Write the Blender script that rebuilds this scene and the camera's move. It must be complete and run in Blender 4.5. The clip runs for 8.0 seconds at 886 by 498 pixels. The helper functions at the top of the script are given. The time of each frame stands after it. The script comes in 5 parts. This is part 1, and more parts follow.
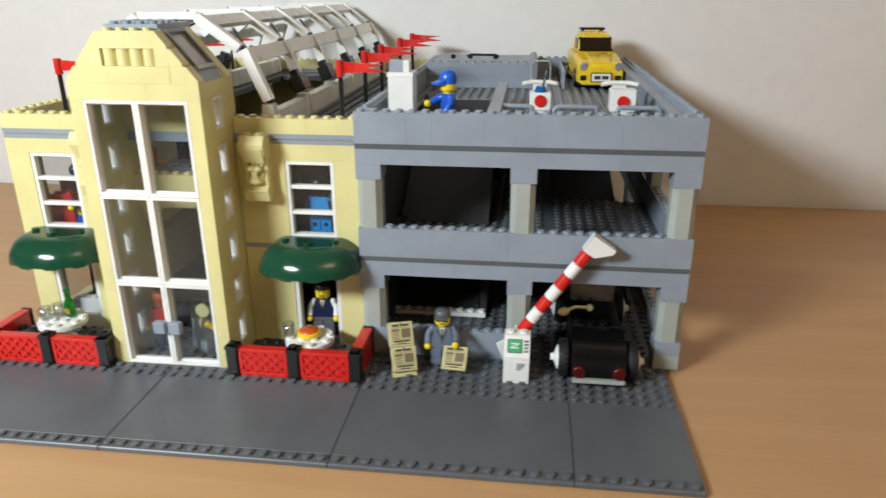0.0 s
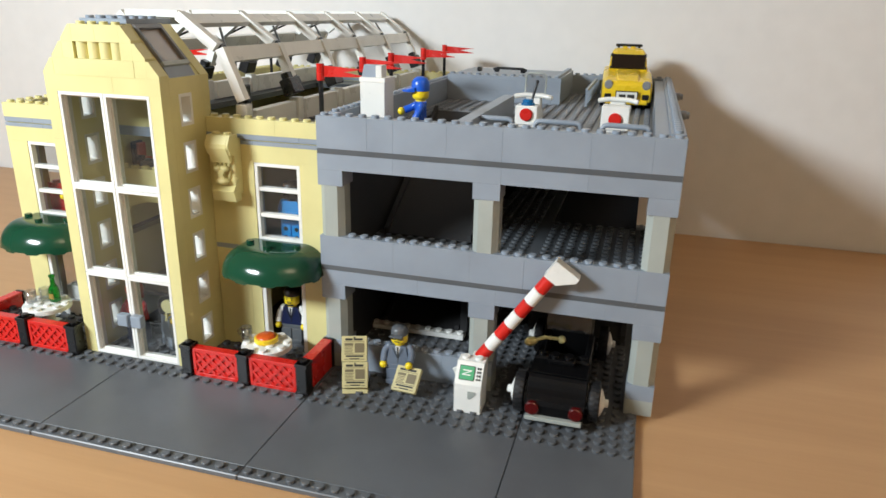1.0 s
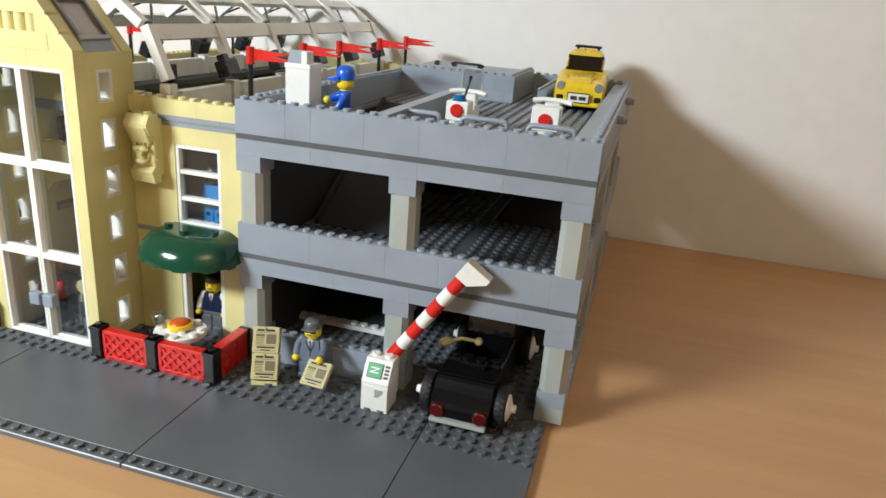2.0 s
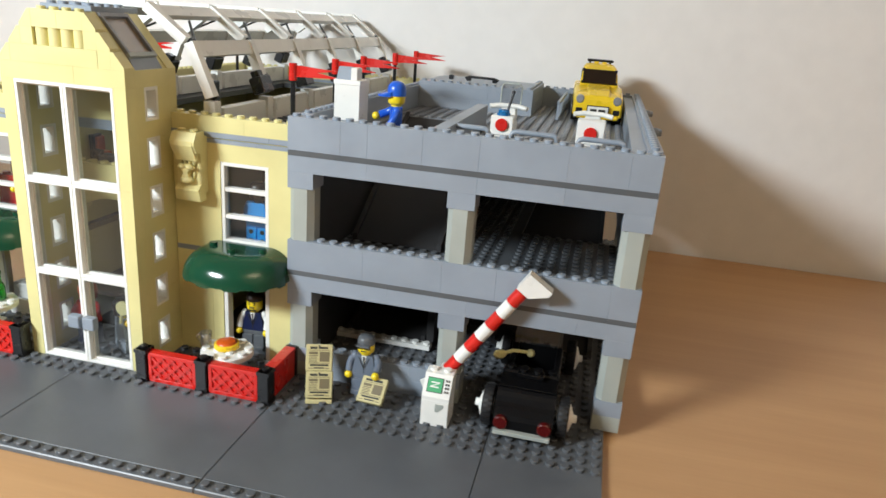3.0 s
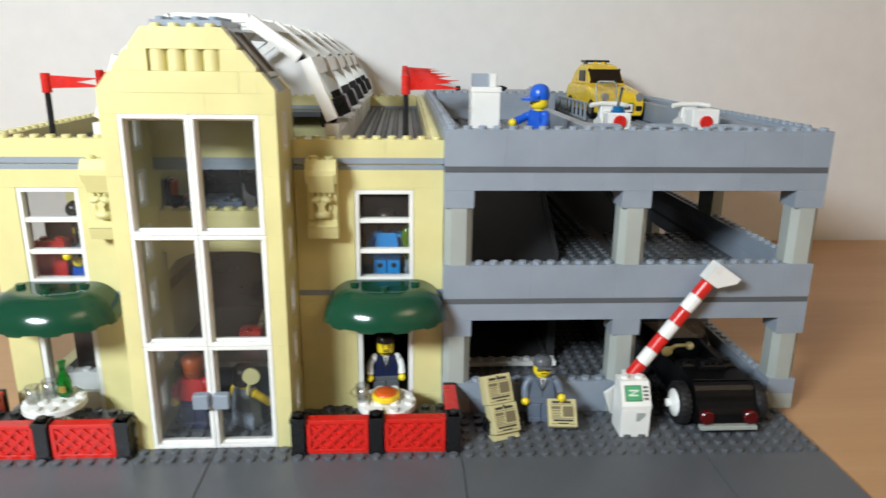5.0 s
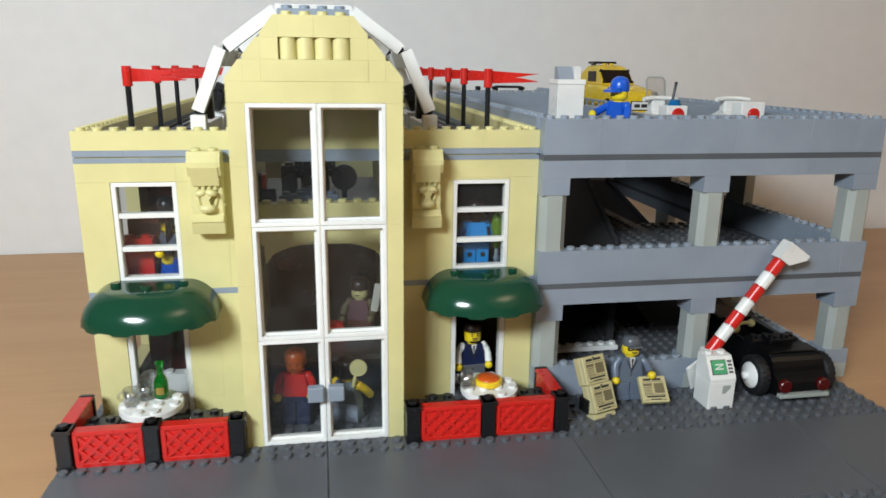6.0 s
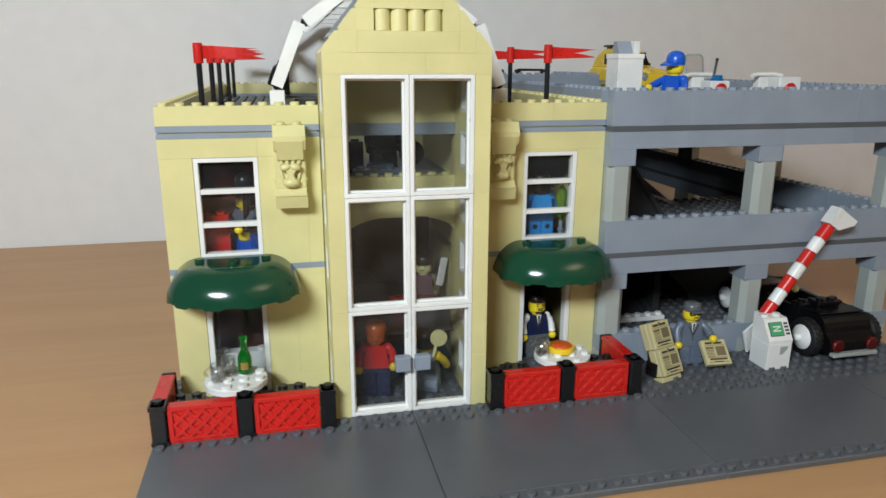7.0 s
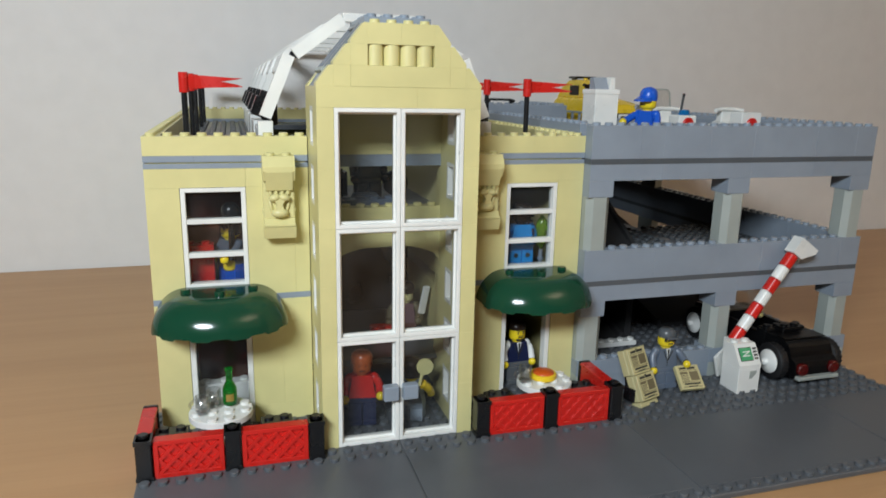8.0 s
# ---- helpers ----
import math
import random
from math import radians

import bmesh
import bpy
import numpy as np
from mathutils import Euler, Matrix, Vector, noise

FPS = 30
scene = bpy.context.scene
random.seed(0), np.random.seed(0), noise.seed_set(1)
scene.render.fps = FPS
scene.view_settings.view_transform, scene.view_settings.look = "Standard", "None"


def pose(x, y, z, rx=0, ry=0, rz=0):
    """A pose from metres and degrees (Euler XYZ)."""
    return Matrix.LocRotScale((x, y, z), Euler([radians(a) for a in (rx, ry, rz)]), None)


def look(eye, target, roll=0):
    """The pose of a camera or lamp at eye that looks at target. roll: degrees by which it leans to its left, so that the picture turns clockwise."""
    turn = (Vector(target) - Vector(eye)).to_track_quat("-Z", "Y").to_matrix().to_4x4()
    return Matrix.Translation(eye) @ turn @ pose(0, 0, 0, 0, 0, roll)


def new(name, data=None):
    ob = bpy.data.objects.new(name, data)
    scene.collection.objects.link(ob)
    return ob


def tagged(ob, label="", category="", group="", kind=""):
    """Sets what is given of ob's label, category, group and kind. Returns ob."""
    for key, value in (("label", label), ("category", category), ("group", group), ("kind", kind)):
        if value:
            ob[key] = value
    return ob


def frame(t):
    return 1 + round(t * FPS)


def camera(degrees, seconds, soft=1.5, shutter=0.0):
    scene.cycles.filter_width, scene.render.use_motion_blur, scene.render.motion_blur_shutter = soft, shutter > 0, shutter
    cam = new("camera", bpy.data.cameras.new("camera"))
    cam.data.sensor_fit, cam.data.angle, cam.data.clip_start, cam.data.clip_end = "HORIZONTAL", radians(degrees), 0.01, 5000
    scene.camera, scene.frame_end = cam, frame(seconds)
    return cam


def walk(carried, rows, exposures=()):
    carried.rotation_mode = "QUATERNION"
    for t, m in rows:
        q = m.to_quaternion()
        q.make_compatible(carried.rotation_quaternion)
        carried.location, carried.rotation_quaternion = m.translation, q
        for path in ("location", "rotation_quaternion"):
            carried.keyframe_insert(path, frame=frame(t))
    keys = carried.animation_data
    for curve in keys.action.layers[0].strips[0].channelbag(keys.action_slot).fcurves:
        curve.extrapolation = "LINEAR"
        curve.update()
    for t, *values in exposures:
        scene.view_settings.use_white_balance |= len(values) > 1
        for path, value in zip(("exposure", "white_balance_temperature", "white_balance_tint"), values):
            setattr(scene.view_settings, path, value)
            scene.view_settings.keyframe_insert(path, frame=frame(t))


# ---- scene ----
cam = camera(65.0, 8.0, shutter=0.5)
PATH = [
    (0, (0.3533, -0.4114, 0.2325), (0.1247, 1.4478, -0.4682), -0.15),
    (0.5, (0.3981, -0.3942, 0.2288), (0.0940, 1.4565, -0.4659), 1.03),
    (1, (0.4319, -0.3741, 0.2235), (-0.0767, 1.4469, -0.4286), 1.28),
    (1.5, (0.4664, -0.3632, 0.2198), (-0.0921, 1.4514, -0.4090), 2.72),
    (1.7, (0.4772, -0.3524, 0.2239), (-0.0725, 1.4514, -0.4424), 3.35),
    (2.8, (0.4356, -0.3633, 0.2218), (0.0751, 1.4975, -0.4165), 5.80),
    (3, (0.4211, -0.3690, 0.2217), (0.0318, 1.4901, -0.4047), 4.38),
    (3.5, (0.3993, -0.3702, 0.2141), (0.2412, 1.5269, -0.3989), 1.59),
    (4, (0.3440, -0.3630, 0.2085), (0.3434, 1.5455, -0.3898), 1.75),
    (4.5, (0.2891, -0.3613, 0.2024), (0.3381, 1.5570, -0.3614), 1.07),
    (5, (0.2269, -0.3611, 0.2012), (0.3373, 1.5607, -0.3415), 0.67),
    (5.2, (0.2060, -0.3610, 0.2005), (0.3448, 1.5612, -0.3342), 0.70),
    (6.5, (0.0930, -0.3622, 0.1820), (0.5108, 1.5274, -0.3225), 0.41),
    (7, (0.0689, -0.3603, 0.1781), (0.5015, 1.5224, -0.3400), 0.18),
    (7.5, (0.0560, -0.3582, 0.1806), (0.5529, 1.5091, -0.3354), 0.51),
    (8, (0.0499, -0.3596, 0.1835), (0.6192, 1.5025, -0.2731), 1.17),
]
EXPOSURES = [(0.0, -0.02, 6480, 10), (1.0, 0.12, 6480, 10), (1.5, 0.18, 6500, 10), (3.0, 0.19, 6500, 10), (3.5, 0.19, 6500, 10), (4.5, 0.11, 6420, 10), (5.0, 0.03, 6350, 10), (6.5, -0.39, 6300, 10), (7.0, -0.47, 6310, 10), (8.0, -0.57, 6290, 10)]
walk(cam, [(t, look(eye, target, roll)) for t, eye, target, roll in PATH], EXPOSURES)
# ---------------------------------------------------------------- light
U, P, B = 0.008, 0.0032, 0.0096            # stud pitch, plate height, brick height
TABLE = -0.0032
RX0, RX1, RY0, RZ0, RZ1 = -2.6, 2.8, -4.2, -0.75, 1.75     # the room
world = bpy.data.worlds.new("room_air")
world.use_nodes = True
world.node_tree.nodes["Background"].inputs[0].default_value = (1.0, 0.95, 0.88, 1)
world.node_tree.nodes["Background"].inputs[1].default_value = 0.0
scene.world = world


def lamp(name, energy, wide, high, m, colour):
    data = bpy.data.lights.new(name, "AREA")
    data.shape, data.size, data.size_y, data.energy, data.color = "ELLIPSE", wide, high, energy, colour
    ob = new(name, data)
    ob.matrix_world = m
    return ob


LAMP = Vector((-0.265, -0.68, 0.518))
lamp("desk_lamp_light", 12.4, 0.32, 0.14, look(LAMP, (0.12, 0.05, 0.17)), (0.865, 0.95, 1.0))
# added warm fill with no known source: one lamp downwards, one onto the ceiling
ROOM = Vector((1.45, -1.50, RZ1 - 0.30))
lamp("warm_fill_light", 3.0, 2.0, 2.0, look(ROOM, (0.9, 0.1, 0.05)), (1.0, 0.70, 0.40))
lamp("warm_fill_wash", 16.0, 0.9, 0.9, look(ROOM + Vector((0, 0, 0.03)), ROOM + Vector((0, 0.01, 1.0))), (1.0, 0.78, 0.53))

# ---------------------------------------------------------------- materials
MATS = {}


def material(name, rgb, rough=0.28, metal=0.0, vary=0.05, bump=0.04, grain=900.0, clear=0.0, ior=1.5, wear=0.08):
    m = bpy.data.materials.new(name)
    m.use_nodes = True
    nt = m.node_tree
    b = nt.nodes["Principled BSDF"]
    b.inputs["Metallic"].default_value = metal
    b.inputs["IOR"].default_value = ior
    b.inputs["Transmission Weight"].default_value = clear
    geo = nt.nodes.new("ShaderNodeNewGeometry")
    info = nt.nodes.new("ShaderNodeObjectInfo")
    big = nt.nodes.new("ShaderNodeTexNoise")
    big.inputs["Scale"].default_value, big.inputs["Detail"].default_value = 45.0, 4.0
    fine = nt.nodes.new("ShaderNodeTexNoise")
    fine.inputs["Scale"].default_value, fine.inputs["Detail"].default_value = grain, 3.0
    nt.links.new(geo.outputs["Position"], big.inputs["Vector"])
    nt.links.new(geo.outputs["Position"], fine.inputs["Vector"])
    # value: base colour, shifted a little per piece and by soft handling marks
    piece = nt.nodes.new("ShaderNodeMapRange")
    piece.inputs["To Min"].default_value, piece.inputs["To Max"].default_value = 1 - vary, 1 + vary
    nt.links.new(info.outputs["Random"], piece.inputs["Value"])
    marks = nt.nodes.new("ShaderNodeMapRange")
    marks.inputs["From Min"].default_value, marks.inputs["From Max"].default_value = 0.3, 0.7
    marks.inputs["To Min"].default_value, marks.inputs["To Max"].default_value = 1 - wear, 1 + wear * 0.4
    nt.links.new(big.outputs["Fac"], marks.inputs["Value"])
    mul = nt.nodes.new("ShaderNodeMath")
    mul.operation = "MULTIPLY"
    nt.links.new(piece.outputs["Result"], mul.inputs[0])
    nt.links.new(marks.outputs["Result"], mul.inputs[1])
    scale = nt.nodes.new("ShaderNodeVectorMath")
    scale.operation = "SCALE"
    scale.inputs[0].default_value = rgb
    nt.links.new(mul.outputs[0], scale.inputs["Scale"])
    nt.links.new(scale.outputs[0], b.inputs["Base Color"])
    r = nt.nodes.new("ShaderNodeMapRange")
    r.inputs["To Min"].default_value, r.inputs["To Max"].default_value = max(rough - 0.08, 0.02), min(rough + 0.12, 1.0)
    nt.links.new(big.outputs["Fac"], r.inputs["Value"])
    nt.links.new(r.outputs["Result"], b.inputs["Roughness"])
    if bump:
        bm_ = nt.nodes.new("ShaderNodeBump")
        bm_.inputs["Strength"].default_value, bm_.inputs["Distance"].default_value = bump, 0.0004
        nt.links.new(fine.outputs["Fac"], bm_.inputs["Height"])
        nt.links.new(bm_.outputs["Normal"], b.inputs["Normal"])
    MATS[name] = m
    return m


TAN = material("tan_plastic", (0.68, 0.62, 0.29), 0.34, vary=0.010)
GREY = material("light_grey_plastic", (0.264, 0.306, 0.360), 0.34, vary=0.025)
OLDGREY = material("old_grey_plastic", (0.36, 0.39, 0.36), 0.36)
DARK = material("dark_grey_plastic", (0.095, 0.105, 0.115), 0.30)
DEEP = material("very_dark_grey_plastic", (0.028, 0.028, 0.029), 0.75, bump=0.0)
MIDGREY = material("medium_grey_plastic", (0.20, 0.215, 0.235), 0.34)
ROAD = material("road_grey_plastic", (0.100, 0.108, 0.118), 0.36, wear=0.10)
WHITE = material("white_plastic", (0.80, 0.80, 0.76), 0.28)
RED = material("red_plastic", (0.60, 0.018, 0.012), 0.26)
BLACK = material("black_plastic", (0.010, 0.010, 0.011), 0.26)
GREEN = material("dark_green_plastic", (0.008, 0.055, 0.028), 0.12, wear=0.05, bump=0.0)
YELLOW = material("yellow_plastic", (0.80, 0.55, 0.02), 0.26)
SKIN = material("figure_yellow_plastic", (0.82, 0.62, 0.02), 0.26)
BLUE = material("blue_plastic", (0.012, 0.10, 0.55), 0.26)
AZURE = material("azure_plastic", (0.03, 0.36, 0.88), 0.28)
SAND = material("sand_blue_plastic", (0.13, 0.16, 0.21), 0.30)
NAVY = material("navy_plastic", (0.012, 0.018, 0.06), 0.28)
BROWN = material("reddish_brown_plastic", (0.10, 0.028, 0.016), 0.30)
RUST = material("rust_orange_plastic", (0.42, 0.085, 0.018), 0.28)
GOLD = material("gold_print", (0.27, 0.18, 0.035), 0.4, vary=0.0)
PINK = material("dull_pink_plastic", (0.16, 0.085, 0.095), 0.35)
ORANGE = material("orange_plastic", (0.62, 0.10, 0.012), 0.28)
HAIR = material("dark_brown_plastic", (0.022, 0.013, 0.009), 0.34)
SILVER = material("flat_silver_plastic", (0.42, 0.43, 0.45), 0.25, metal=0.6)
PAGE = material("page_tan_plastic", (0.53, 0.475, 0.245), 0.36, vary=0.02)
INK = material("black_print", (0.03, 0.03, 0.025), 0.5, vary=0.0, bump=0.0)
SEPIA = material("sepia_print", (0.16, 0.13, 0.07), 0.5, vary=0.0, bump=0.0)
SCREEN = material("green_screen_print", (0.06, 0.36, 0.15), 0.35, vary=0.0, bump=0.0)
GLOSS = material("glossy_black_plastic", (0.004, 0.004, 0.0045), 0.30, ior=1.32)
DUSK = material("dark_smoky_plastic", (0.022, 0.013, 0.008), 0.16, clear=0.15, ior=1.25, bump=0.0, vary=0.0)
RUBBER = material("rubber", (0.006, 0.006, 0.007), 0.6, bump=0.1)
GREENGLASS = material("green_clear_plastic", (0.01, 0.30, 0.03), 0.06, clear=0.8, bump=0.0, vary=0.0)
LIMEGLASS = material("lime_clear_plastic", (0.50, 0.85, 0.05), 0.06, clear=0.8, bump=0.0, vary=0.0)
BLUEGLASS = material("blue_clear_plastic", (0.02, 0.28, 0.70), 0.08, clear=0.6, bump=0.0, vary=0.0)
REDGLASS = material("red_clear_plastic", (0.13, 0.004, 0.004), 0.20, clear=0.4, bump=0.0, vary=0.0)
PAINT = material("wall_paint", (0.78, 0.77, 0.75), 0.75, vary=0.0, bump=0.10, grain=300.0, wear=0.03)
CEIL = material("ceiling_paint", (0.82, 0.81, 0.79), 0.8, vary=0.0, wear=0.03)


def pane_material(name, tint, base, edge):
    # thin clear plastic: mostly see-through, with a clear mirror gloss that grows towards grazing views
    m = bpy.data.materials.new(name)
    m.use_nodes = True
    nt = m.node_tree
    nt.nodes.remove(nt.nodes["Principled BSDF"])
    clear = nt.nodes.new("ShaderNodeBsdfTransparent")
    clear.inputs["Color"].default_value = tint
    gloss = nt.nodes.new("ShaderNodeBsdfGlossy")
    gloss.inputs["Roughness"].default_value = 0.06
    lw = nt.nodes.new("ShaderNodeLayerWeight")
    lw.inputs["Blend"].default_value = 0.5
    steep = nt.nodes.new("ShaderNodeMath")
    steep.operation = "POWER"
    steep.inputs[1].default_value = 4.0
    nt.links.new(lw.outputs["Facing"], steep.inputs[0])
    fr = nt.nodes.new("ShaderNodeMath")
    fr.operation = "MULTIPLY_ADD"
    fr.inputs[1].default_value, fr.inputs[2].default_value = edge, base
    nt.links.new(steep.outputs[0], fr.inputs[0])
    mix = nt.nodes.new("ShaderNodeMixShader")
    nt.links.new(fr.outputs[0], mix.inputs[0])
    nt.links.new(clear.outputs[0], mix.inputs[1])
    nt.links.new(gloss.outputs[0], mix.inputs[2])
    # pale diffuse haze in place of reflections, patchy like faint scuffs
    haze = nt.nodes.new("ShaderNodeBsdfDiffuse")
    haze.inputs["Color"].default_value = (0.75, 0.76, 0.78, 1)
    scuff = nt.nodes.new("ShaderNodeTexNoise")
    scuff.inputs["Scale"].default_value, scuff.inputs["Detail"].default_value = 60.0, 4.0
    geo = nt.nodes.new("ShaderNodeNewGeometry")
    nt.links.new(geo.outputs["Position"], scuff.inputs["Vector"])
    amount = nt.nodes.new("ShaderNodeMapRange")
    amount.inputs["From Min"].default_value, amount.inputs["From Max"].default_value = 0.3, 0.7
    amount.inputs["To Min"].default_value, amount.inputs["To Max"].default_value = 0.003, 0.016
    nt.links.new(scuff.outputs["Fac"], amount.inputs["Value"])
    film_ = nt.nodes.new("ShaderNodeMixShader")
    nt.links.new(amount.outputs["Result"], film_.inputs[0])
    nt.links.new(mix.outputs[0], film_.inputs[1])
    nt.links.new(haze.outputs[0], film_.inputs[2])
    nt.links.new(film_.outputs[0], nt.nodes["Material Output"].inputs["Surface"])
    return m


PANE = pane_material("window_pane_plastic", (0.78, 0.79, 0.79, 1), 0.024, 0.65)
TINTED = material("smoky_roof_pane_plastic", (0.26, 0.195, 0.135), 0.34, clear=0.20, ior=1.3, bump=0.0, vary=0.0)
CLEAR = pane_material("thin_clear_plastic", (0.93, 0.94, 0.94, 1), 0.14, 0.75)


def wood_material():
    # honey-coloured laminate with long faint grain along x
    m = bpy.data.materials.new("beech_laminate")
    m.use_nodes = True
    nt = m.node_tree
    b = nt.nodes["Principled BSDF"]
    geo = nt.nodes.new("ShaderNodeNewGeometry")
    stretch = nt.nodes.new("ShaderNodeMapping")
    stretch.inputs["Scale"].default_value = (3.0, 42.0, 1.0)
    nt.links.new(geo.outputs["Position"], stretch.inputs["Vector"])
    n1 = nt.nodes.new("ShaderNodeTexNoise")
    n1.inputs["Scale"].default_value, n1.inputs["Detail"].default_value, n1.inputs["Distortion"].default_value = 1.0, 6.0, 0.6
    nt.links.new(stretch.outputs[0], n1.inputs["Vector"])
    fine = nt.nodes.new("ShaderNodeMapping")
    fine.inputs["Scale"].default_value = (22.0, 420.0, 1.0)
    nt.links.new(geo.outputs["Position"], fine.inputs["Vector"])
    n2 = nt.nodes.new("ShaderNodeTexNoise")
    n2.inputs["Scale"].default_value, n2.inputs["Detail"].default_value = 1.0, 3.0
    nt.links.new(fine.outputs[0], n2.inputs["Vector"])
    mix = nt.nodes.new("ShaderNodeMath")
    mix.operation = "MULTIPLY_ADD"
    mix.inputs[1].default_value, mix.inputs[2].default_value = 0.35, 0.0
    nt.links.new(n2.outputs["Fac"], mix.inputs[0])
    add = nt.nodes.new("ShaderNodeMath")
    nt.links.new(n1.outputs["Fac"], add.inputs[0])
    nt.links.new(mix.outputs[0], add.inputs[1])
    ramp = nt.nodes.new("ShaderNodeValToRGB")
    ramp.color_ramp.elements[0].position, ramp.color_ramp.elements[0].color = 0.40, (0.450, 0.251, 0.110, 1)
    ramp.color_ramp.elements[1].position, ramp.color_ramp.elements[1].color = 0.95, (0.522, 0.302, 0.139, 1)
    nt.links.new(add.outputs[0], ramp.inputs[0])
    nt.links.new(ramp.outputs[0], b.inputs["Base Color"])
    b.inputs["Roughness"].default_value = 0.42
    bump = nt.nodes.new("ShaderNodeBump")
    bump.inputs["Strength"].default_value, bump.inputs["Distance"].default_value = 0.05, 0.0005
    nt.links.new(n2.outputs["Fac"], bump.inputs["Height"])
    nt.links.new(bump.outputs["Normal"], b.inputs["Normal"])
    return m


WOOD = wood_material()

# ---------------------------------------------------------------- building blocks


class Mesh:
    """Collects verts and faces, with a material slot for each face."""

    def __init__(self):
        self.v, self.f, self.s, self.slot = [], [], [], 0

    def add(self, verts, faces, smooth=False, m=None):
        o = len(self.v)
        self.v += [tuple(m @ Vector(p)) for p in verts] if m is not None else [tuple(p) for p in verts]
        self.f += [tuple(i + o for i in f) for f in faces]
        self.s += [(self.slot, smooth)] * len(faces)
        return self

    def box(self, x0, x1, y0, y1, z0, z1, m=None, c=0.0):
        """A box; c: width of the chamfer round its upright and top edges."""
        if c <= 0:
            v = [(x, y, z) for z in (z0, z1) for x, y in ((x0, y0), (x1, y0), (x1, y1), (x0, y1))]
            return self.add(v, [(3, 2, 1, 0), (4, 5, 6, 7), (0, 1, 5, 4), (1, 2, 6, 5), (2, 3, 7, 6), (3, 0, 4, 7)], m=m)
        ring = lambda d, z: [(x0 + c + d, y0 + d, z), (x1 - c - d, y0 + d, z), (x1 - d, y0 + c + d, z), (x1 - d, y1 - c - d, z),
                             (x1 - c - d, y1 - d, z), (x0 + c + d, y1 - d, z), (x0 + d, y1 - c - d, z), (x0 + d, y0 + c + d, z)]
        v = ring(c, z0) + ring(0, z0 + c) + ring(0, z1 - c) + ring(c, z1)
        f = [tuple(range(7, -1, -1)), tuple(range(24, 32))]
        for k in range(3):
            f += [(k * 8 + i, k * 8 + (i + 1) % 8, k * 8 + 8 + (i + 1) % 8, k * 8 + 8 + i) for i in range(8)]
        return self.add(v, f, m=m)

    def ring(self, x0, x1, z0, z1, f, y0, y1, field=None):
        """A frame of width f round an opening, in one piece; field: the depth of a closed field in place of the opening."""
        rect = lambda d, y: [(x0 + d, y, z0 + d), (x1 - d, y, z0 + d), (x1 - d, y, z1 - d), (x0 + d, y, z1 - d)]
        c = f * 0.12
        rings = [rect(0, y1), rect(0, y0 + c), rect(c, y0), rect(f - c, y0), rect(f, y0 + c)]
        rings += [rect(f, y1), rect(0, y1)] if field is None else [rect(f, field)]
        v = [p for r in rings for p in r]
        q = [(k * 4 + i, k * 4 + (i + 1) % 4, k * 4 + 4 + (i + 1) % 4, k * 4 + 4 + i) for k in range(len(rings) - 1) for i in range(4)]
        if field is not None:
            e = len(v) - 4
            q += [(e, e + 1, e + 2, e + 3), (3, 2, 1, 0)]
        return self.add(v, q)

    def cyl(self, x, y, z0, z1, r0, r1=None, n=14, m=None, c=0.0, smooth=True):
        r1 = r0 if r1 is None else r1
        levels = [(r0, z0), (r1, z1)] if c <= 0 else [(r0, z0), (r1, z1 - c), (r1 - c, z1)]
        v = [(x + r * math.cos(2 * math.pi * i / n), y + r * math.sin(2 * math.pi * i / n), z) for r, z in levels for i in range(n)]
        for k in range(len(levels) - 1):
            self.add(v[k * n:(k + 2) * n], [(i, (i + 1) % n, n + (i + 1) % n, n + i) for i in range(n)], smooth, m)
        self.add(v[:n], [tuple(range(n - 1, -1, -1))], m=m)
        self.add(v[-n:], [tuple(range(n))], m=m)
        return self

    def prism(self, outline, a0, a1, axis="y", m=None):
        """An outline of (u, z) points, counter-clockwise seen from the front, drawn out along an axis."""
        n = len(outline)
        put = (lambda u, w, a: (u, a, w)) if axis == "y" else (lambda u, w, a: (a, u, w)) if axis == "x" else (lambda u, w, a: (u, w, a))
        v = [put(u, w, a0) for u, w in outline] + [put(u, w, a1) for u, w in outline]
        f = [tuple(range(n)), tuple(range(2 * n - 1, n - 1, -1))] + [(i, n + i, n + (i + 1) % n, (i + 1) % n) for i in range(n)]
        if axis != "y":
            f = [tuple(reversed(q)) for q in f]
        return self.add(v, f, m=m)

    def lathe(self, profile, x, y, n=20, m=None, a0=0.0, a1=2 * math.pi, sx=1.0, sy=1.0):
        """(radius, z) points turned round an upright axis."""
        full = abs(a1 - a0 - 2 * math.pi) < 1e-6
        cols = n if full else n + 1
        v = [(x + sx * r * math.cos(a0 + (a1 - a0) * i / n), y + sy * r * math.sin(a0 + (a1 - a0) * i / n), z) for r, z in profile for i in range(cols)]
        f = []
        for k in range(len(profile) - 1):
            for i in range(n):
                j = (i + 1) % cols
                f.append((k * cols + i, k * cols + j, (k + 1) * cols + j, (k + 1) * cols + i))
        return self.add(v, f, True, m)

    def studs(self, places, z, n=10, m=None):
        for x, y in places:
            self.cyl(x, y, z, z + 0.0017, 0.0024, n=n, c=0.00025, m=m)
        return self

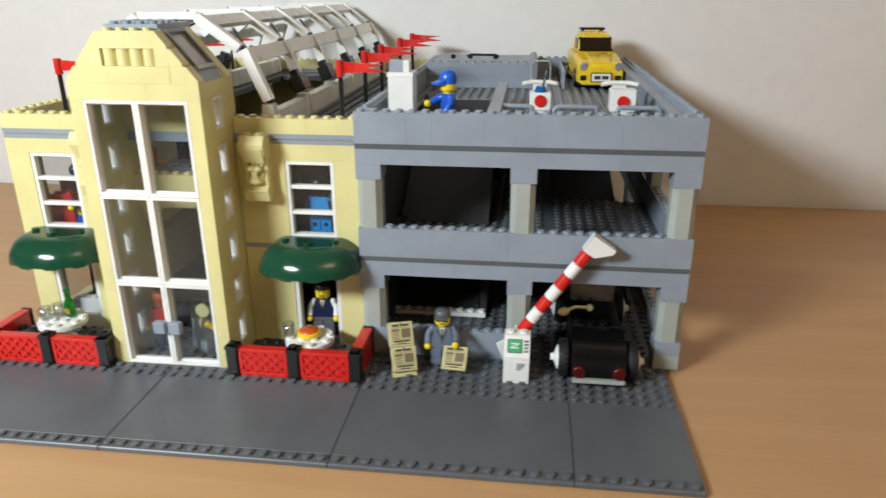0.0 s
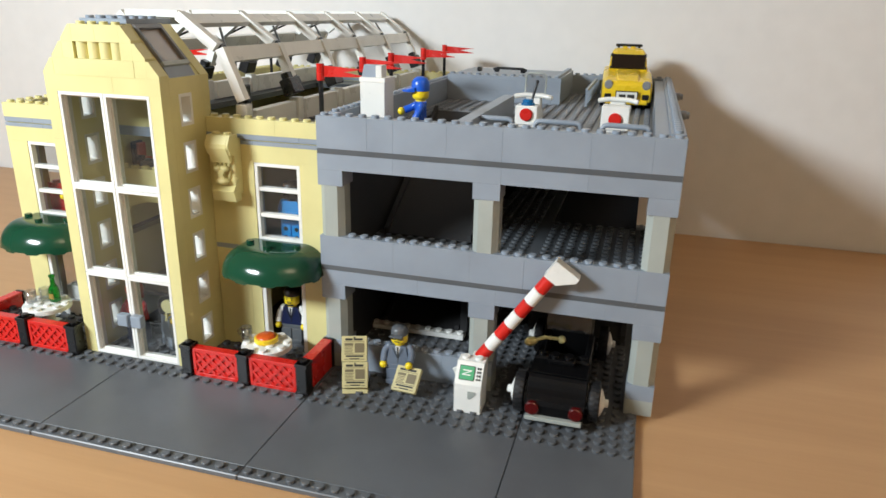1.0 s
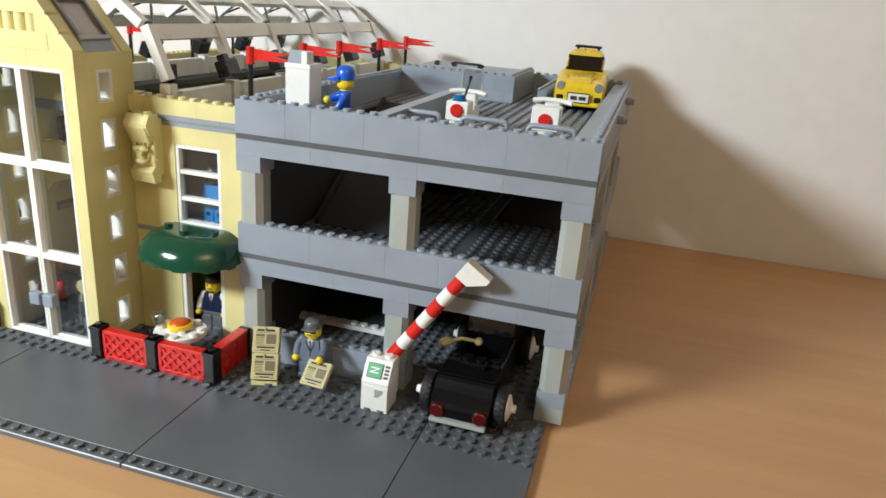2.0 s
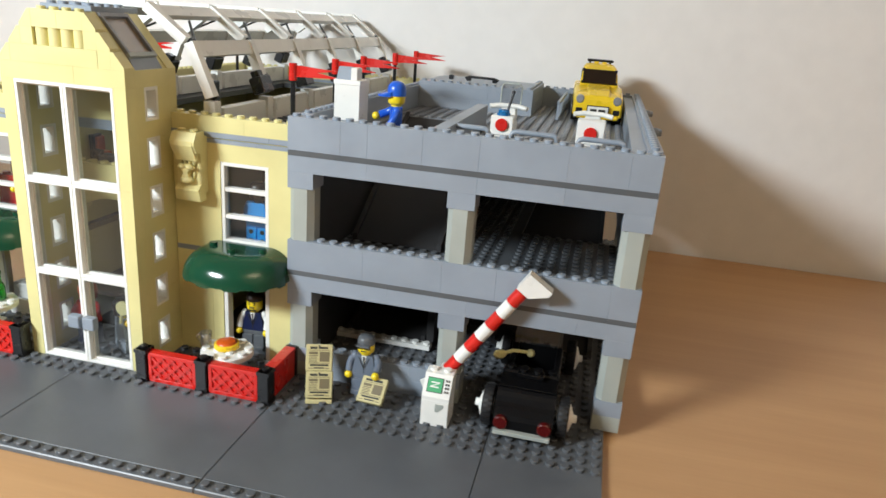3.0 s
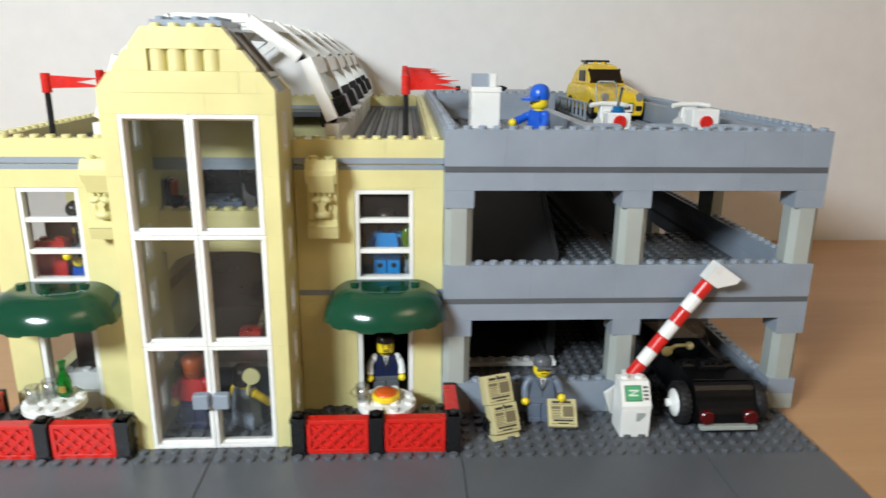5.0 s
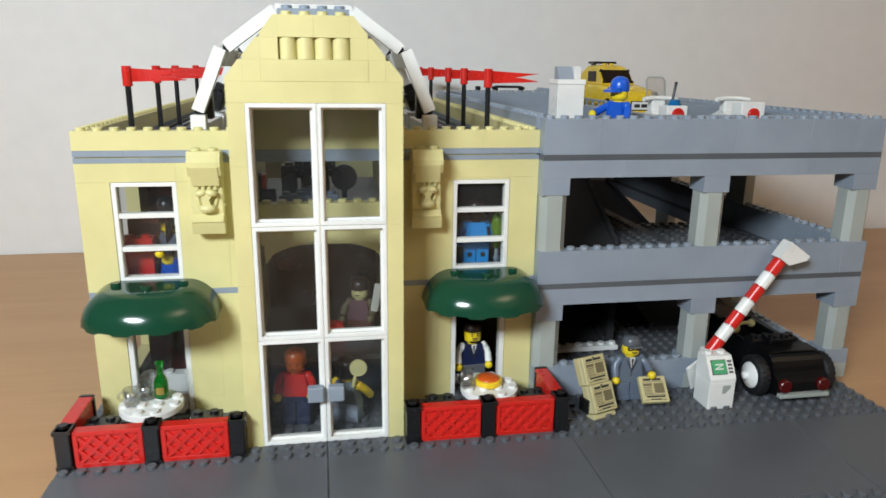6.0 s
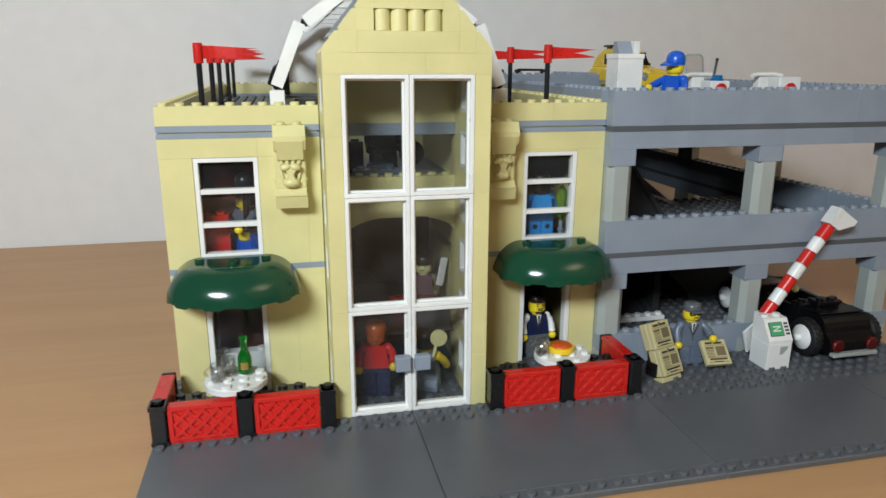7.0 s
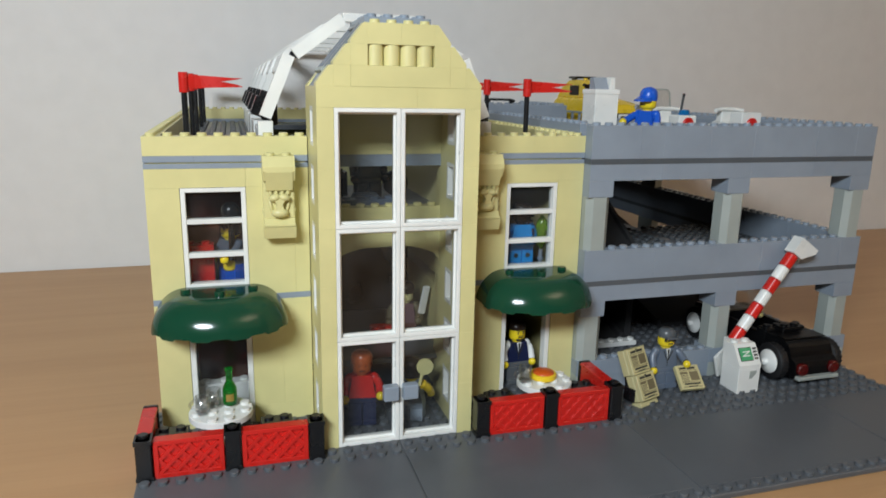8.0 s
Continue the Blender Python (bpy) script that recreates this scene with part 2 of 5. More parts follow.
    def tube(self, path, r, n=8, m=None):
        """A round bar along a line of points."""
        path = [Vector(p) for p in path]
        v, f = [], []
        for i, p in enumerate(path):
            d = (path[min(i + 1, len(path) - 1)] - path[max(i - 1, 0)]).normalized()
            q = d.to_track_quat("Z", "Y")
            v += [p + q @ Vector((r * math.cos(2 * math.pi * k / n), r * math.sin(2 * math.pi * k / n), 0)) for k in range(n)]
        for i in range(len(path) - 1):
            f += [(i * n + k, i * n + (k + 1) % n, (i + 1) * n + (k + 1) % n, (i + 1) * n + k) for k in range(n)]
        self.add(v, f, True, m)
        self.add(v[:n], [tuple(range(n - 1, -1, -1))], m=m)
        self.add(v[-n:], [tuple(range(n))], m=m)
        return self

    def ball(self, x, y, z, r, m=None, n=12, sz=1.0, lo=-90, hi=90):
        prof = []
        for k in range(9):
            a = radians(lo + (hi - lo) * k / 8)
            prof.append((max(r * math.cos(a), 1e-5), z + sz * r * math.sin(a)))
        return self.lathe(prof, x, y, n, m)

    def loft(self, sections, m=None):
        """A body along y through (y, half width, z0, z1, corner) sections with rounded shoulders, closed at both ends."""
        rings = []
        for y, w, z0, z1, c in sections:
            half = [(w * 0.96, z0), (w, z0 + 0.0008), (w, z1 - c), (w - c * 0.12, z1 - c * 0.5), (w - c * 0.5, z1 - c * 0.12), (w - c, z1)]
            rings.append([(x, y, z) for x, z in half] + [(-x, y, z) for x, z in reversed(half)])
        n = len(rings[0])
        v = [p for q in rings for p in q]
        f = [(k * n + i, (k + 1) * n + i, (k + 1) * n + (i + 1) % n, k * n + (i + 1) % n) for k in range(len(rings) - 1) for i in range(n)]
        f += [tuple(range(n)), tuple(range(len(v) - 1, len(v) - n - 1, -1))]
        return self.add(v, f, m=m)

    def done(self, name, *mats):
        me = bpy.data.meshes.new(name)
        me.from_pydata(self.v, [], self.f)
        for mt in mats:
            me.materials.append(mt)
        for p, (slot, smooth) in zip(me.polygons, self.s):
            p.material_index, p.use_smooth = slot, smooth
        return me


PLACES = {}


def under(ob, parent, m=None):
    """Puts ob under a parent, at the world pose m."""
    ob.parent = parent
    ob.matrix_parent_inverse = PLACES.get(parent.name, Matrix()).inverted() if parent else Matrix()
    ob.matrix_basis = m if m is not None else Matrix()
    PLACES[ob.name] = m if m is not None else Matrix()
    return ob


def part(name, mesh, mats, parent, label=""):
    """One mesh as a part of a thing (or of a part), in world places."""
    mats = mats if isinstance(mats, (list, tuple)) else [mats]
    ob = new(name, mesh.done(name, *mats) if isinstance(mesh, Mesh) else mesh)
    under(ob, parent)
    return tagged(ob, label) if label else ob


def thing(name, label, category, at=(0, 0, 0), group="", kind=""):
    ob = new(name)
    ob.empty_display_size = 0.01
    ob.location = at
    PLACES[ob.name] = Matrix.Translation(at)
    return tagged(ob, label, category, group, kind)


def solid(name, mesh, mats, label, category, group="", kind=""):
    """A thing that is one mesh."""
    mats = mats if isinstance(mats, (list, tuple)) else [mats]
    ob = new(name, mesh.done(name, *mats))
    PLACES[ob.name] = Matrix()
    return tagged(ob, label, category, group, kind)


BRICKS = {}


def brick_mesh(lx, ly, h, top, mt):
    key = (round(lx, 5), round(ly, 5), round(h, 5), top, mt.name)
    if key not in BRICKS:
        g = 0.00002
        m = Mesh().box(g, lx - g, g, ly - g, g, h - g * 0.5, c=0.00006 if mt is TAN else 0.00009)
        if top:
            nx, ny = round(lx / U), round(ly / U)
            m.studs([((i + 0.5) * U, (j + 0.5) * U) for i in range(nx) for j in range(ny)], h - g)
        BRICKS[key] = m.done("brick", mt)
    return BRICKS[key]


def brick(parent, x, y, z, lx, ly, h, mt, top=False, name="brick"):
    ob = new(name, brick_mesh(lx, ly, h, top, mt))
    return under(ob, parent, Matrix.Translation((x, y, z)))


RNG = random.Random(7)


def course(parent, axis, a0, a1, face, z, h, mt, top=False, skip=(), sizes=(2, 3, 4, 4, 6, 6, 8), depth=U, seams=()):
    """A row of bricks from a0 to a1 along x or y; face: the low side of the row across it. skip: gaps."""
    spans, a = [], a0
    for s0, s1 in sorted(skip):
        if s0 > a + 1e-5:
            spans.append((a, min(s0, a1)))
        a = max(a, s1)
    if a < a1 - 1e-5:
        spans.append((a, a1))
    for s0, s1 in spans:
        a = s0
        while a < s1 - 1e-5:
            n = RNG.choice(sizes)
            ln = min(n * U, s1 - a)
            if s1 - a - ln < U * 0.9:
                ln = s1 - a
            name = "brick" if h > 0.005 else "plate"
            if axis == "x":
                brick(parent, a, face, z, ln, depth, h, mt, top, name)
            else:
                brick(parent, face, a, z, depth, ln, h, mt, top, name)
            a += ln


def wall(parent, name, axis, a0, a1, face, rows, holes=(), depth=U, label=""):
    """A wall of brick courses, a part of a building. rows: (z, height, material, studs on top); holes: (a0, a1, z0, z1)."""
    core = Mesh()
    i = 0.0012
    z0, z1 = rows[0][0] + 0.0005, rows[-1][0] + rows[-1][1] - i
    cuts = sorted({a0 + i, a1 - i, *[h[0] - i for h in holes], *[h[1] + i for h in holes]})
    cuts = [c for c in cuts if a0 + i <= c <= a1 - i]
    for c0, c1 in zip(cuts, cuts[1:]):
        mid, z = (c0 + c1) / 2, z0
        for h in sorted([h for h in holes if h[0] - i < mid < h[1] + i], key=lambda q: q[2]) + [(0, 0, z1 + i, 9)]:
            top_ = min(h[2] - i, z1)
            if top_ > z + 0.001:
                core.box(*((c0, c1, face + i, face + depth - i) if axis == "x" else (face + i, face + depth - i, c0, c1)), z, top_)
            z = max(z, h[3] + i)
    w = part(name, core, rows[0][2], parent, label)
    for z, h, mt, top in rows:
        gaps = [(q[0], q[1]) for q in holes if q[2] < z + h - 0.0004 and q[3] > z + 0.0004]
        sizes = (2, 3, 4, 4) if h > 2 * B else (4, 6, 8, 10) if mt is TAN else (3, 4, 6, 8)
        course(w, axis, a0, a1, face, z, h, mt, top, gaps, sizes=sizes, depth=depth)
    return w


def rows_of(z, n, mt, h=B):
    return [(z + k * h, h, mt, False) for k in range(n)]
# ---------------------------------------------------------------- room
WALLY = 0.398
tagged(part("wall_north", Mesh().box(RX0 - 0.1, RX1 + 0.1, WALLY, WALLY + 0.1, RZ0, RZ1), PAINT, None), "plain white painted wall behind the table", "wall", kind="structure")
tagged(part("wall_south", Mesh().box(RX0 - 0.1, RX1 + 0.1, RY0 - 0.1, RY0, RZ0, RZ1), PAINT, None), "plain white painted room wall", "wall", kind="structure")
tagged(part("wall_west", Mesh().box(RX0 - 0.1, RX0, RY0, WALLY, RZ0, RZ1), PAINT, None), "plain white painted room wall", "wall", kind="structure")
tagged(part("wall_east", Mesh().box(RX1, RX1 + 0.1, RY0, WALLY, RZ0, RZ1), PAINT, None), "plain white painted room wall", "wall", kind="structure")
tagged(part("ceiling", Mesh().box(RX0, RX1, RY0, WALLY, RZ1, RZ1 + 0.1), CEIL, None), "plain white painted ceiling", "ceiling", kind="structure")
tagged(part("floor", Mesh().box(RX0, RX1, RY0, WALLY, RZ0 - 0.1, RZ0), WOOD, None), "plain wooden room floor", "floor", kind="structure")
table = thing("table", "large table with a honey-coloured beech laminate top", "table", (0.25, -0.2, RZ0))
part("tabletop", Mesh().box(-0.75, 1.35, -0.62, WALLY - 0.002, TABLE - 0.03, TABLE, c=0.002), WOOD, table)
for lx in (-0.7, 1.27):
    for ly in (-0.57, WALLY - 0.06):
        part("leg", Mesh().box(lx, lx + 0.045, ly, ly + 0.045, RZ0, TABLE - 0.03), WOOD, table)

# ---------------------------------------------------------------- base plates with the street
ST0, ST1, ST2 = -15 * U, -14 * U, -6 * U        # front edge, end of the front stud row, start of the rear studs


def street_plate(x0, n, back, label):
    m = Mesh()
    c = 0.0005
    m.box(x0 + 0.0001, x0 + n * U - 0.0001, ST0, back, TABLE, 0.0, c=c)
    xs = [x0 + (i + 0.5) * U for i in range(n)]
    rows = [ST0 + 0.5 * U] + [ST2 + (k + 0.5) * U for k in range(int(round((back - ST2) / U)))]
    m.studs([(x, y) for x in xs for y in rows], 0.0, n=8)
    # thin flat street panel between the stud rows
    m.box(x0 + 0.0003, x0 + n * U - 0.0003, ST1, ST2, -0.0004, 0.0003, c=0.0001)
    return solid("base_plate", m, ROAD, label, "base plate", "base plates of the street")


street_plate(0, 16, 4 * U, "dark grey studded base plate with a smooth street strip")
street_plate(16 * U, 16, 4 * U, "dark grey studded base plate with a smooth street strip")
street_plate(32 * U, 16, 26 * U, "dark grey studded toy base plate under the car park")
street_plate(48 * U, 8, 26 * U, "narrow dark grey studded base plate at the street end")

# ---------------------------------------------------------------- car park
GX0, GX1, GYB = 31 * U, 57 * U, 46 * U
BANDB, BANDA = 0.0672, 0.1408
DECK = BANDA + P
PTOP = DECK + 2 * B
car_park = thing("toy_car_park", "two-storey light grey brick-built car park with roof deck", "toy building", (GX0, 0, 0))


def pillar(parent, cx, cy, z0, z1, corbel=True):
    """An octagonal pier with a square foot and a wider block on top."""
    r, k = 0.0076, 0.0042
    m = Mesh()
    zt = z1 - B if corbel else z1
    oct_ = [(-k, -r), (k, -r), (r, -k), (r, k), (k, r), (-k, r), (-r, k), (-r, -k)]
    v = [(cx + a, cy + b, z) for z in (z0, zt) for a, b in oct_]
    f = [tuple(range(7, -1, -1)), tuple(range(8, 16))] + [(i, (i + 1) % 8, 8 + (i + 1) % 8, 8 + i) for i in range(8)]
    m.add(v, f)
    p = part("pillar", m, OLDGREY, parent, "octagonal pillar in older warm grey")
    if corbel:
        brick(p, cx - U, cy - U, zt, 2 * U, 2 * U, B, GREY)
    return p


def storey(front, zsill, ztop):
    """The three piers of one storey."""
    for cx in (GX0 + U, GX0 + 13 * U, GX0 + 25 * U):
        pillar(front, cx, U, zsill, ztop)


# front facade: low walls, lintels, dark bands, parapet
front = part("front_wall", Mesh().box(GX0 + 0.002, GX1 - 0.002, 0.002, U - 0.002, BANDA - B + 0.002, PTOP - 0.003), GREY, car_park)
# ground storey: feet of the piers and the low wall in one bay
for a0, a1 in ((GX0, GX0 + 2 * U), (GX0 + 12 * U, GX0 + 14 * U), (GX0 + 24 * U, GX0 + 26 * U)):
    for k in range(2):
        brick(front, a0, 0, k * B, 2 * U, 2 * U, B, GREY if k else OLDGREY)
for k in range(2):
    course(front, "x", GX0 + 2 * U, GX0 + 12 * U, 0.0, k * B, B, GREY, k == 1)
storey(front, 2 * B, BANDB - B)
course(front, "x", GX0, GX1, 0.0, BANDB - B, B, GREY, sizes=(6, 8, 8))
course(front, "x", GX0, GX1, 0.0002, BANDB, P, DARK, sizes=(8, 10))
course(front, "x", GX0, GX1, 0.0, BANDB + P, 2 * B, GREY, True, sizes=(4, 4, 6, 6))
storey(front, BANDB + P + 2 * B, BANDA - B)
course(front, "x", GX0, GX1, 0.0, BANDA - B, B, GREY, sizes=(6, 8, 8))
course(front, "x", GX0, GX1, 0.0002, BANDA, P, DARK, sizes=(8, 10))
course(front, "x", GX0, GX1, 0.0, DECK, 2 * B, GREY, True, sizes=(2, 4, 4, 6))

# side and rear walls: low walls between piers, lintels, parapets


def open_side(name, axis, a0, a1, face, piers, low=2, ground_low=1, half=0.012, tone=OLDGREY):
    w = part(name, Mesh().box(*((a0 + .002, a1 - .002, face + .002, face + U - .002) if axis == "x" else (face + .002, face + U - .002, a0 + .002, a1 - .002)), BANDA - B + .002, PTOP - .003), GREY, car_park)
    for k in range(ground_low):
        course(w, axis, a0, a1, face, k * B, B, GREY, k == ground_low - 1)
    course(w, axis, a0, a1, face, BANDB - B, B, GREY)
    course(w, axis, a0, a1, face, BANDB, P, DARK, sizes=(8, 10))
    for k in range(low):
        course(w, axis, a0, a1, face, BANDB + P + k * B, B, GREY, k == low - 1)
    course(w, axis, a0, a1, face, BANDA - B, B, GREY)
    course(w, axis, a0, a1, face, BANDA, P, DARK, sizes=(8, 10))
    course(w, axis, a0, a1, face, DECK, 2 * B, GREY, True)
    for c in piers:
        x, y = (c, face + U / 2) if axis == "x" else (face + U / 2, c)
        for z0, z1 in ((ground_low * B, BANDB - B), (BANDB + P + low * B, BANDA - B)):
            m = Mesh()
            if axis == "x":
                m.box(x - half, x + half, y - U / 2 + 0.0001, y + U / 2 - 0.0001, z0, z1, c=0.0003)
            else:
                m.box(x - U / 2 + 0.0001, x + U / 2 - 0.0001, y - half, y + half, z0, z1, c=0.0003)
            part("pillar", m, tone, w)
    return w


open_side("side_wall", "y", 2 * U, GYB - U, GX1 - U, (0.130, 0.245))
wall(car_park, "side_wall", "y", 2 * U, GYB - U, GX0, rows_of(0.0, 7, GREY) + [(BANDB, P, DARK, False)] + rows_of(BANDB + P, 7, GREY) + [(BANDA - P, P, GREY, False), (BANDA, P, DARK, False), (DECK, B, GREY, False), (DECK + B, B, GREY, True)])
# rear piers take dark grey: their back-lit shade is put into the colour
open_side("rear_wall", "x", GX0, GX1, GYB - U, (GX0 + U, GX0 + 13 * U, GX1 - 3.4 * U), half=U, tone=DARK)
# added panels closing the rear, with the storeys' shade in their dark grey
part("rear_panel", Mesh().box(GX0 + U + 0.0005, GX1 - 2.6 * U, GYB - U + 0.0016, GYB - 0.0016, 0.0018, BANDB - B - 0.0004), DARK, car_park, "added closed rear panel, dark grey for shade")
part("rear_panel", Mesh().box(GX0 + U + 0.0005, GX1 - 2.6 * U, GYB - U + 0.0016, GYB - 0.0016, BANDB + P + 0.0004, BANDA - B - 0.0004), DARK, car_park)
# upper floor and roof deck, studded plates
RAMP = (GX0 + 2 * U, GX0 + 10 * U)           # the ramp's bay, along x
WELL = (GX0 + 15.8 * U, 18 * U)              # the well's inner corner, x and y
for zf, name, hole in ((BANDB, "upper_floor", (0.20, 0.30)), (BANDA, "roof_deck", (2 * U, 24 * U))):
    m = Mesh()
    # the upper floor stops at an open well in the rear
    right = [(RAMP[1], WELL[0], U, GYB - U), (WELL[0], GX1 - U, U, WELL[1])] if zf == BANDB else [(RAMP[1], GX1 - U, U, GYB - U)]
    for a0, a1, b0, b1 in [(GX0 + U, RAMP[0], U, GYB - U), (RAMP[0], RAMP[1], U, hole[0]), (RAMP[0], RAMP[1], hole[1], GYB - U)] + right:
        m.box(a0, a1, b0 + 0.0002, b1 - 0.0002, zf + 0.0002, zf + P - 0.0002)
        nx, ny = int((a1 - a0) / U + 0.01), int((b1 - b0) / U + 0.01)
        m.studs([(a0 + (i + 0.5) * U, b0 + (j + 0.5) * U) for i in range(nx) for j in range(ny)], zf + P - 0.0003, n=8)
    part(name, m, DARK if zf == BANDB else MIDGREY, car_park, "studded floor of dark grey plates" if zf == BANDB else "studded roof deck of grey plates")


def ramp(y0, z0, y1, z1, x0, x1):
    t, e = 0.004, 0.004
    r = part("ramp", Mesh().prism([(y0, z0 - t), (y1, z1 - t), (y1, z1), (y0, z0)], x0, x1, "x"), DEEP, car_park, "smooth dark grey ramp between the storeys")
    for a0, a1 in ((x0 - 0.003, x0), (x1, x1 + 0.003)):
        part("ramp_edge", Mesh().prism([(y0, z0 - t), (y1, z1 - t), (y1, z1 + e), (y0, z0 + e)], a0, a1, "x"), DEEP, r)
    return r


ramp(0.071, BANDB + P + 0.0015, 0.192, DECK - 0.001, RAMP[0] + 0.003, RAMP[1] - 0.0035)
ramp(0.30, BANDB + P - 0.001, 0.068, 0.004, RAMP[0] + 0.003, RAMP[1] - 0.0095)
# added wall that hides the lit floor and keeps the left bay dark
part("ramp_side_wall", Mesh().box(RAMP[1] - 0.0055, RAMP[1] - 0.0005, 0.068, 0.300, 0.0018, BANDB - 0.001), DEEP, car_park, "added very dark grey wall that keeps the left bay dark")
# second ramp, rising from the ground storey through the well
ramp(0.352, BANDB + P - 0.001, 0.090, 0.0035, 0.3685, 0.4345)
part("ramp_side_wall", Mesh().prism([(0.0900, 0.0018), (0.352, 0.0018), (0.352, BANDB - 0.003)], 0.3658, 0.3682, "x"), DEEP, car_park)
# added near-black lining: interior shade laid over the grey left wall
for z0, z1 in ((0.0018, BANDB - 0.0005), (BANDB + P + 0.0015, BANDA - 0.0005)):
    part("inner_wall_panel", Mesh().box(GX0 + U + 0.0006, GX0 + U + 0.0030, 0.018, GYB - U - 0.001, z0, z1), DEEP, car_park, "added very dark grey lining of the inner wall")
# kerb walls round the ramp's mouth on the deck
kerb = part("ramp_kerb", Mesh().box(RAMP[1] + 0.001, RAMP[1] + U - 0.001, 2 * U + 0.001, 0.163, DECK + 0.0005, DECK + B * 1.5), GREY, car_park)
course(kerb, "y", 2 * U, 0.164, RAMP[1], DECK + 0.0014, B * 1.75, GREY, sizes=(6,))
block = part("deck_block", Mesh().box(RAMP[0] - U + 0.001, GX0 + 14 * U - 0.001, 0.2585, GYB - U - 0.002, DECK + 0.0005, DECK + 0.0225), GREY, car_park)
for z, h in ((0.0, B), (B, B), (2 * B, P)):
    course(block, "x", RAMP[0] - U, GX0 + 14 * U, 0.258, DECK + 0.0014 + z, h, GREY, h < B)
    course(block, "y", 0.266, GYB - U, GX0 + 13 * U, DECK + 0.0014 + z, h, GREY, h < B)
# pegs on the outer face of the right parapet
for y in (0.131, 0.248):
    part("peg", Mesh().cyl(0, 0, 0, 0.0050, 0.0031, n=16, c=0.0006, m=pose(GX1 - 0.0002, y, 0.1585, 0, 90, 0)).cyl(0, 0, 0.0049, 0.0070, 0.0024, n=14, c=0.0004, m=pose(GX1 - 0.0002, y, 0.1585, 0, 90, 0)), GREY, car_park, "light grey peg")
# smooth tile edge along the inside of the right parapet
course(kerb, "y", U, GYB - U, GX1 - 2 * U, DECK + 0.0016, B * 1.6, GREY, sizes=(6, 8))

# ---------------------------------------------------------------- town house
TX0, TX1, TY, TYB = U, 31 * U, 0.008, 0.390
CX0, CX1, CY = 11 * U, 21 * U, -4 * U
FLOOR2 = 0.0704
TROOF = 0.1472
house = thing("toy_town_house", "tan brick-built town house with a tall glazed bay", "toy building", (TX0, TY, 0))
# tall bricks between single courses
wing_rows = [(0.0, B, TAN, False), (B, 5 * B, TAN, False), (6 * B, B, TAN, False), (0.0672, P, TAN, False), (FLOOR2, P, GREY, False), (0.0736, 6 * B, TAN, False), (0.0736 + 6 * B, B, TAN, False)] + [(0.1408, P - 0.0007, GREY, False), (0.144, P, GREY, False), (TROOF, B, TAN, True)]
W2 = (0.0784, 0.1312)
W2TOP = (0.1312, 0.1300)                     # the window tops in the two wings
WX = ((3 * U, 7 * U), (25 * U, 29 * U))
wall(house, "wing_wall", "x", TX0, CX0 - 0.0004, TY, wing_rows, [(*WX[0], *W2), (*WX[0], 0.0, 6 * B)])
wall(house, "wing_wall", "x", CX1 + 0.0004, TX1, TY, wing_rows, [(*WX[1], *W2), (*WX[1], 0.0, 6 * B)])
# wall inside the glazed bay: wide opening below, flat arch in the middle, open gallery on top
HALL = 0.0304                                  # floor of the middle hall
inner_rows = rows_of(0.0, 12, TAN) + [(0.1152, P, TAN, True), (0.1184, 0.0112, TAN, False), (0.1296, 0.0112, TAN, False), (0.1408, P, GREY, False), (0.144, P, GREY, False), (TROOF, B, TAN, True)]
wall(house, "inner_wall", "x", CX0, CX1, TY, inner_rows, [(CX0 + U, CX1 - U, 0.0, 0.0960), (CX0 + U, CX1 - U, 0.1184, 0.1408)])
ax, aw = (CX0 + CX1) / 2 + 0.002, 4 * U
spandrel = Mesh()
n = 14
for i in range(n):
    xa, xb = ax - aw + 2 * aw * i / n, ax - aw + 2 * aw * (i + 1) / n
    rise = lambda x: 0.0850 + 0.0118 * math.sqrt(max(0.0, 1 - ((x - ax) / aw) ** 2))
    spandrel.prism([(xa, rise(xa)), (xb, rise(xb)), (xb, 0.0990), (xa, 0.0990)], TY + 0.0005, TY + U - 0.0005)
part("arch", spandrel, TAN, house, "tan arch brick over the middle opening")
# side and rear walls
SIDE = [(0.030, 0.094, 0.0736, 0.0736 + 6 * B), (0.030, 0.094, B, 6 * B)]
wall(house, "side_wall", "y", TY + U, TYB, TX0, wing_rows, SIDE)
wall(house, "side_wall", "y", TY + U, TYB, TX1 - U, wing_rows)
wall(house, "rear_wall", "x", TX0 + U, TX1 - U, TYB - U, wing_rows)
for a0, a1 in ((TX0 + U, CX0 - 0.004), (CX1 + 0.004, TX1 - U)):
    part("upper_floor", Mesh().box(a0, a1, TY + U, TYB - U, FLOOR2 - P, FLOOR2 + P), DARK, house)
part("hall_floor", Mesh().box(CX0 - 0.004, CX1 + 0.004, TY + 0.001, TYB - U, HALL - P, HALL), DARK, house)
part("ground_floor", Mesh().box(TX0 + U, TX1 - U, TY + U, TYB - U, 0.0004, 0.0022), DARK, house)
part("partition", Mesh().box(TX0 + U, TX1 - U, 0.118, 0.124, 0.0022, HALL - P), BROWN, house, "dark brown inner partition")
for a0, a1 in ((TX0 + U, CX0 - 0.004), (CX1 + 0.004, TX1 - U)):
    part("partition", Mesh().box(a0, a1, 0.118, 0.124, FLOOR2 + P, 0.1405), BROWN, house)
    part("partition", Mesh().box(a0, a1, 0.118, 0.124, HALL - P, FLOOR2 - P), BROWN, house)
# black back sheet: the dimness of the hall put into its colour
part("partition", Mesh().box(CX0 + 0.004, CX1 - 0.004, 0.098, 0.104, HALL, 0.1148), BLACK, house, "black sheet at the back, for the hall's dark depth")
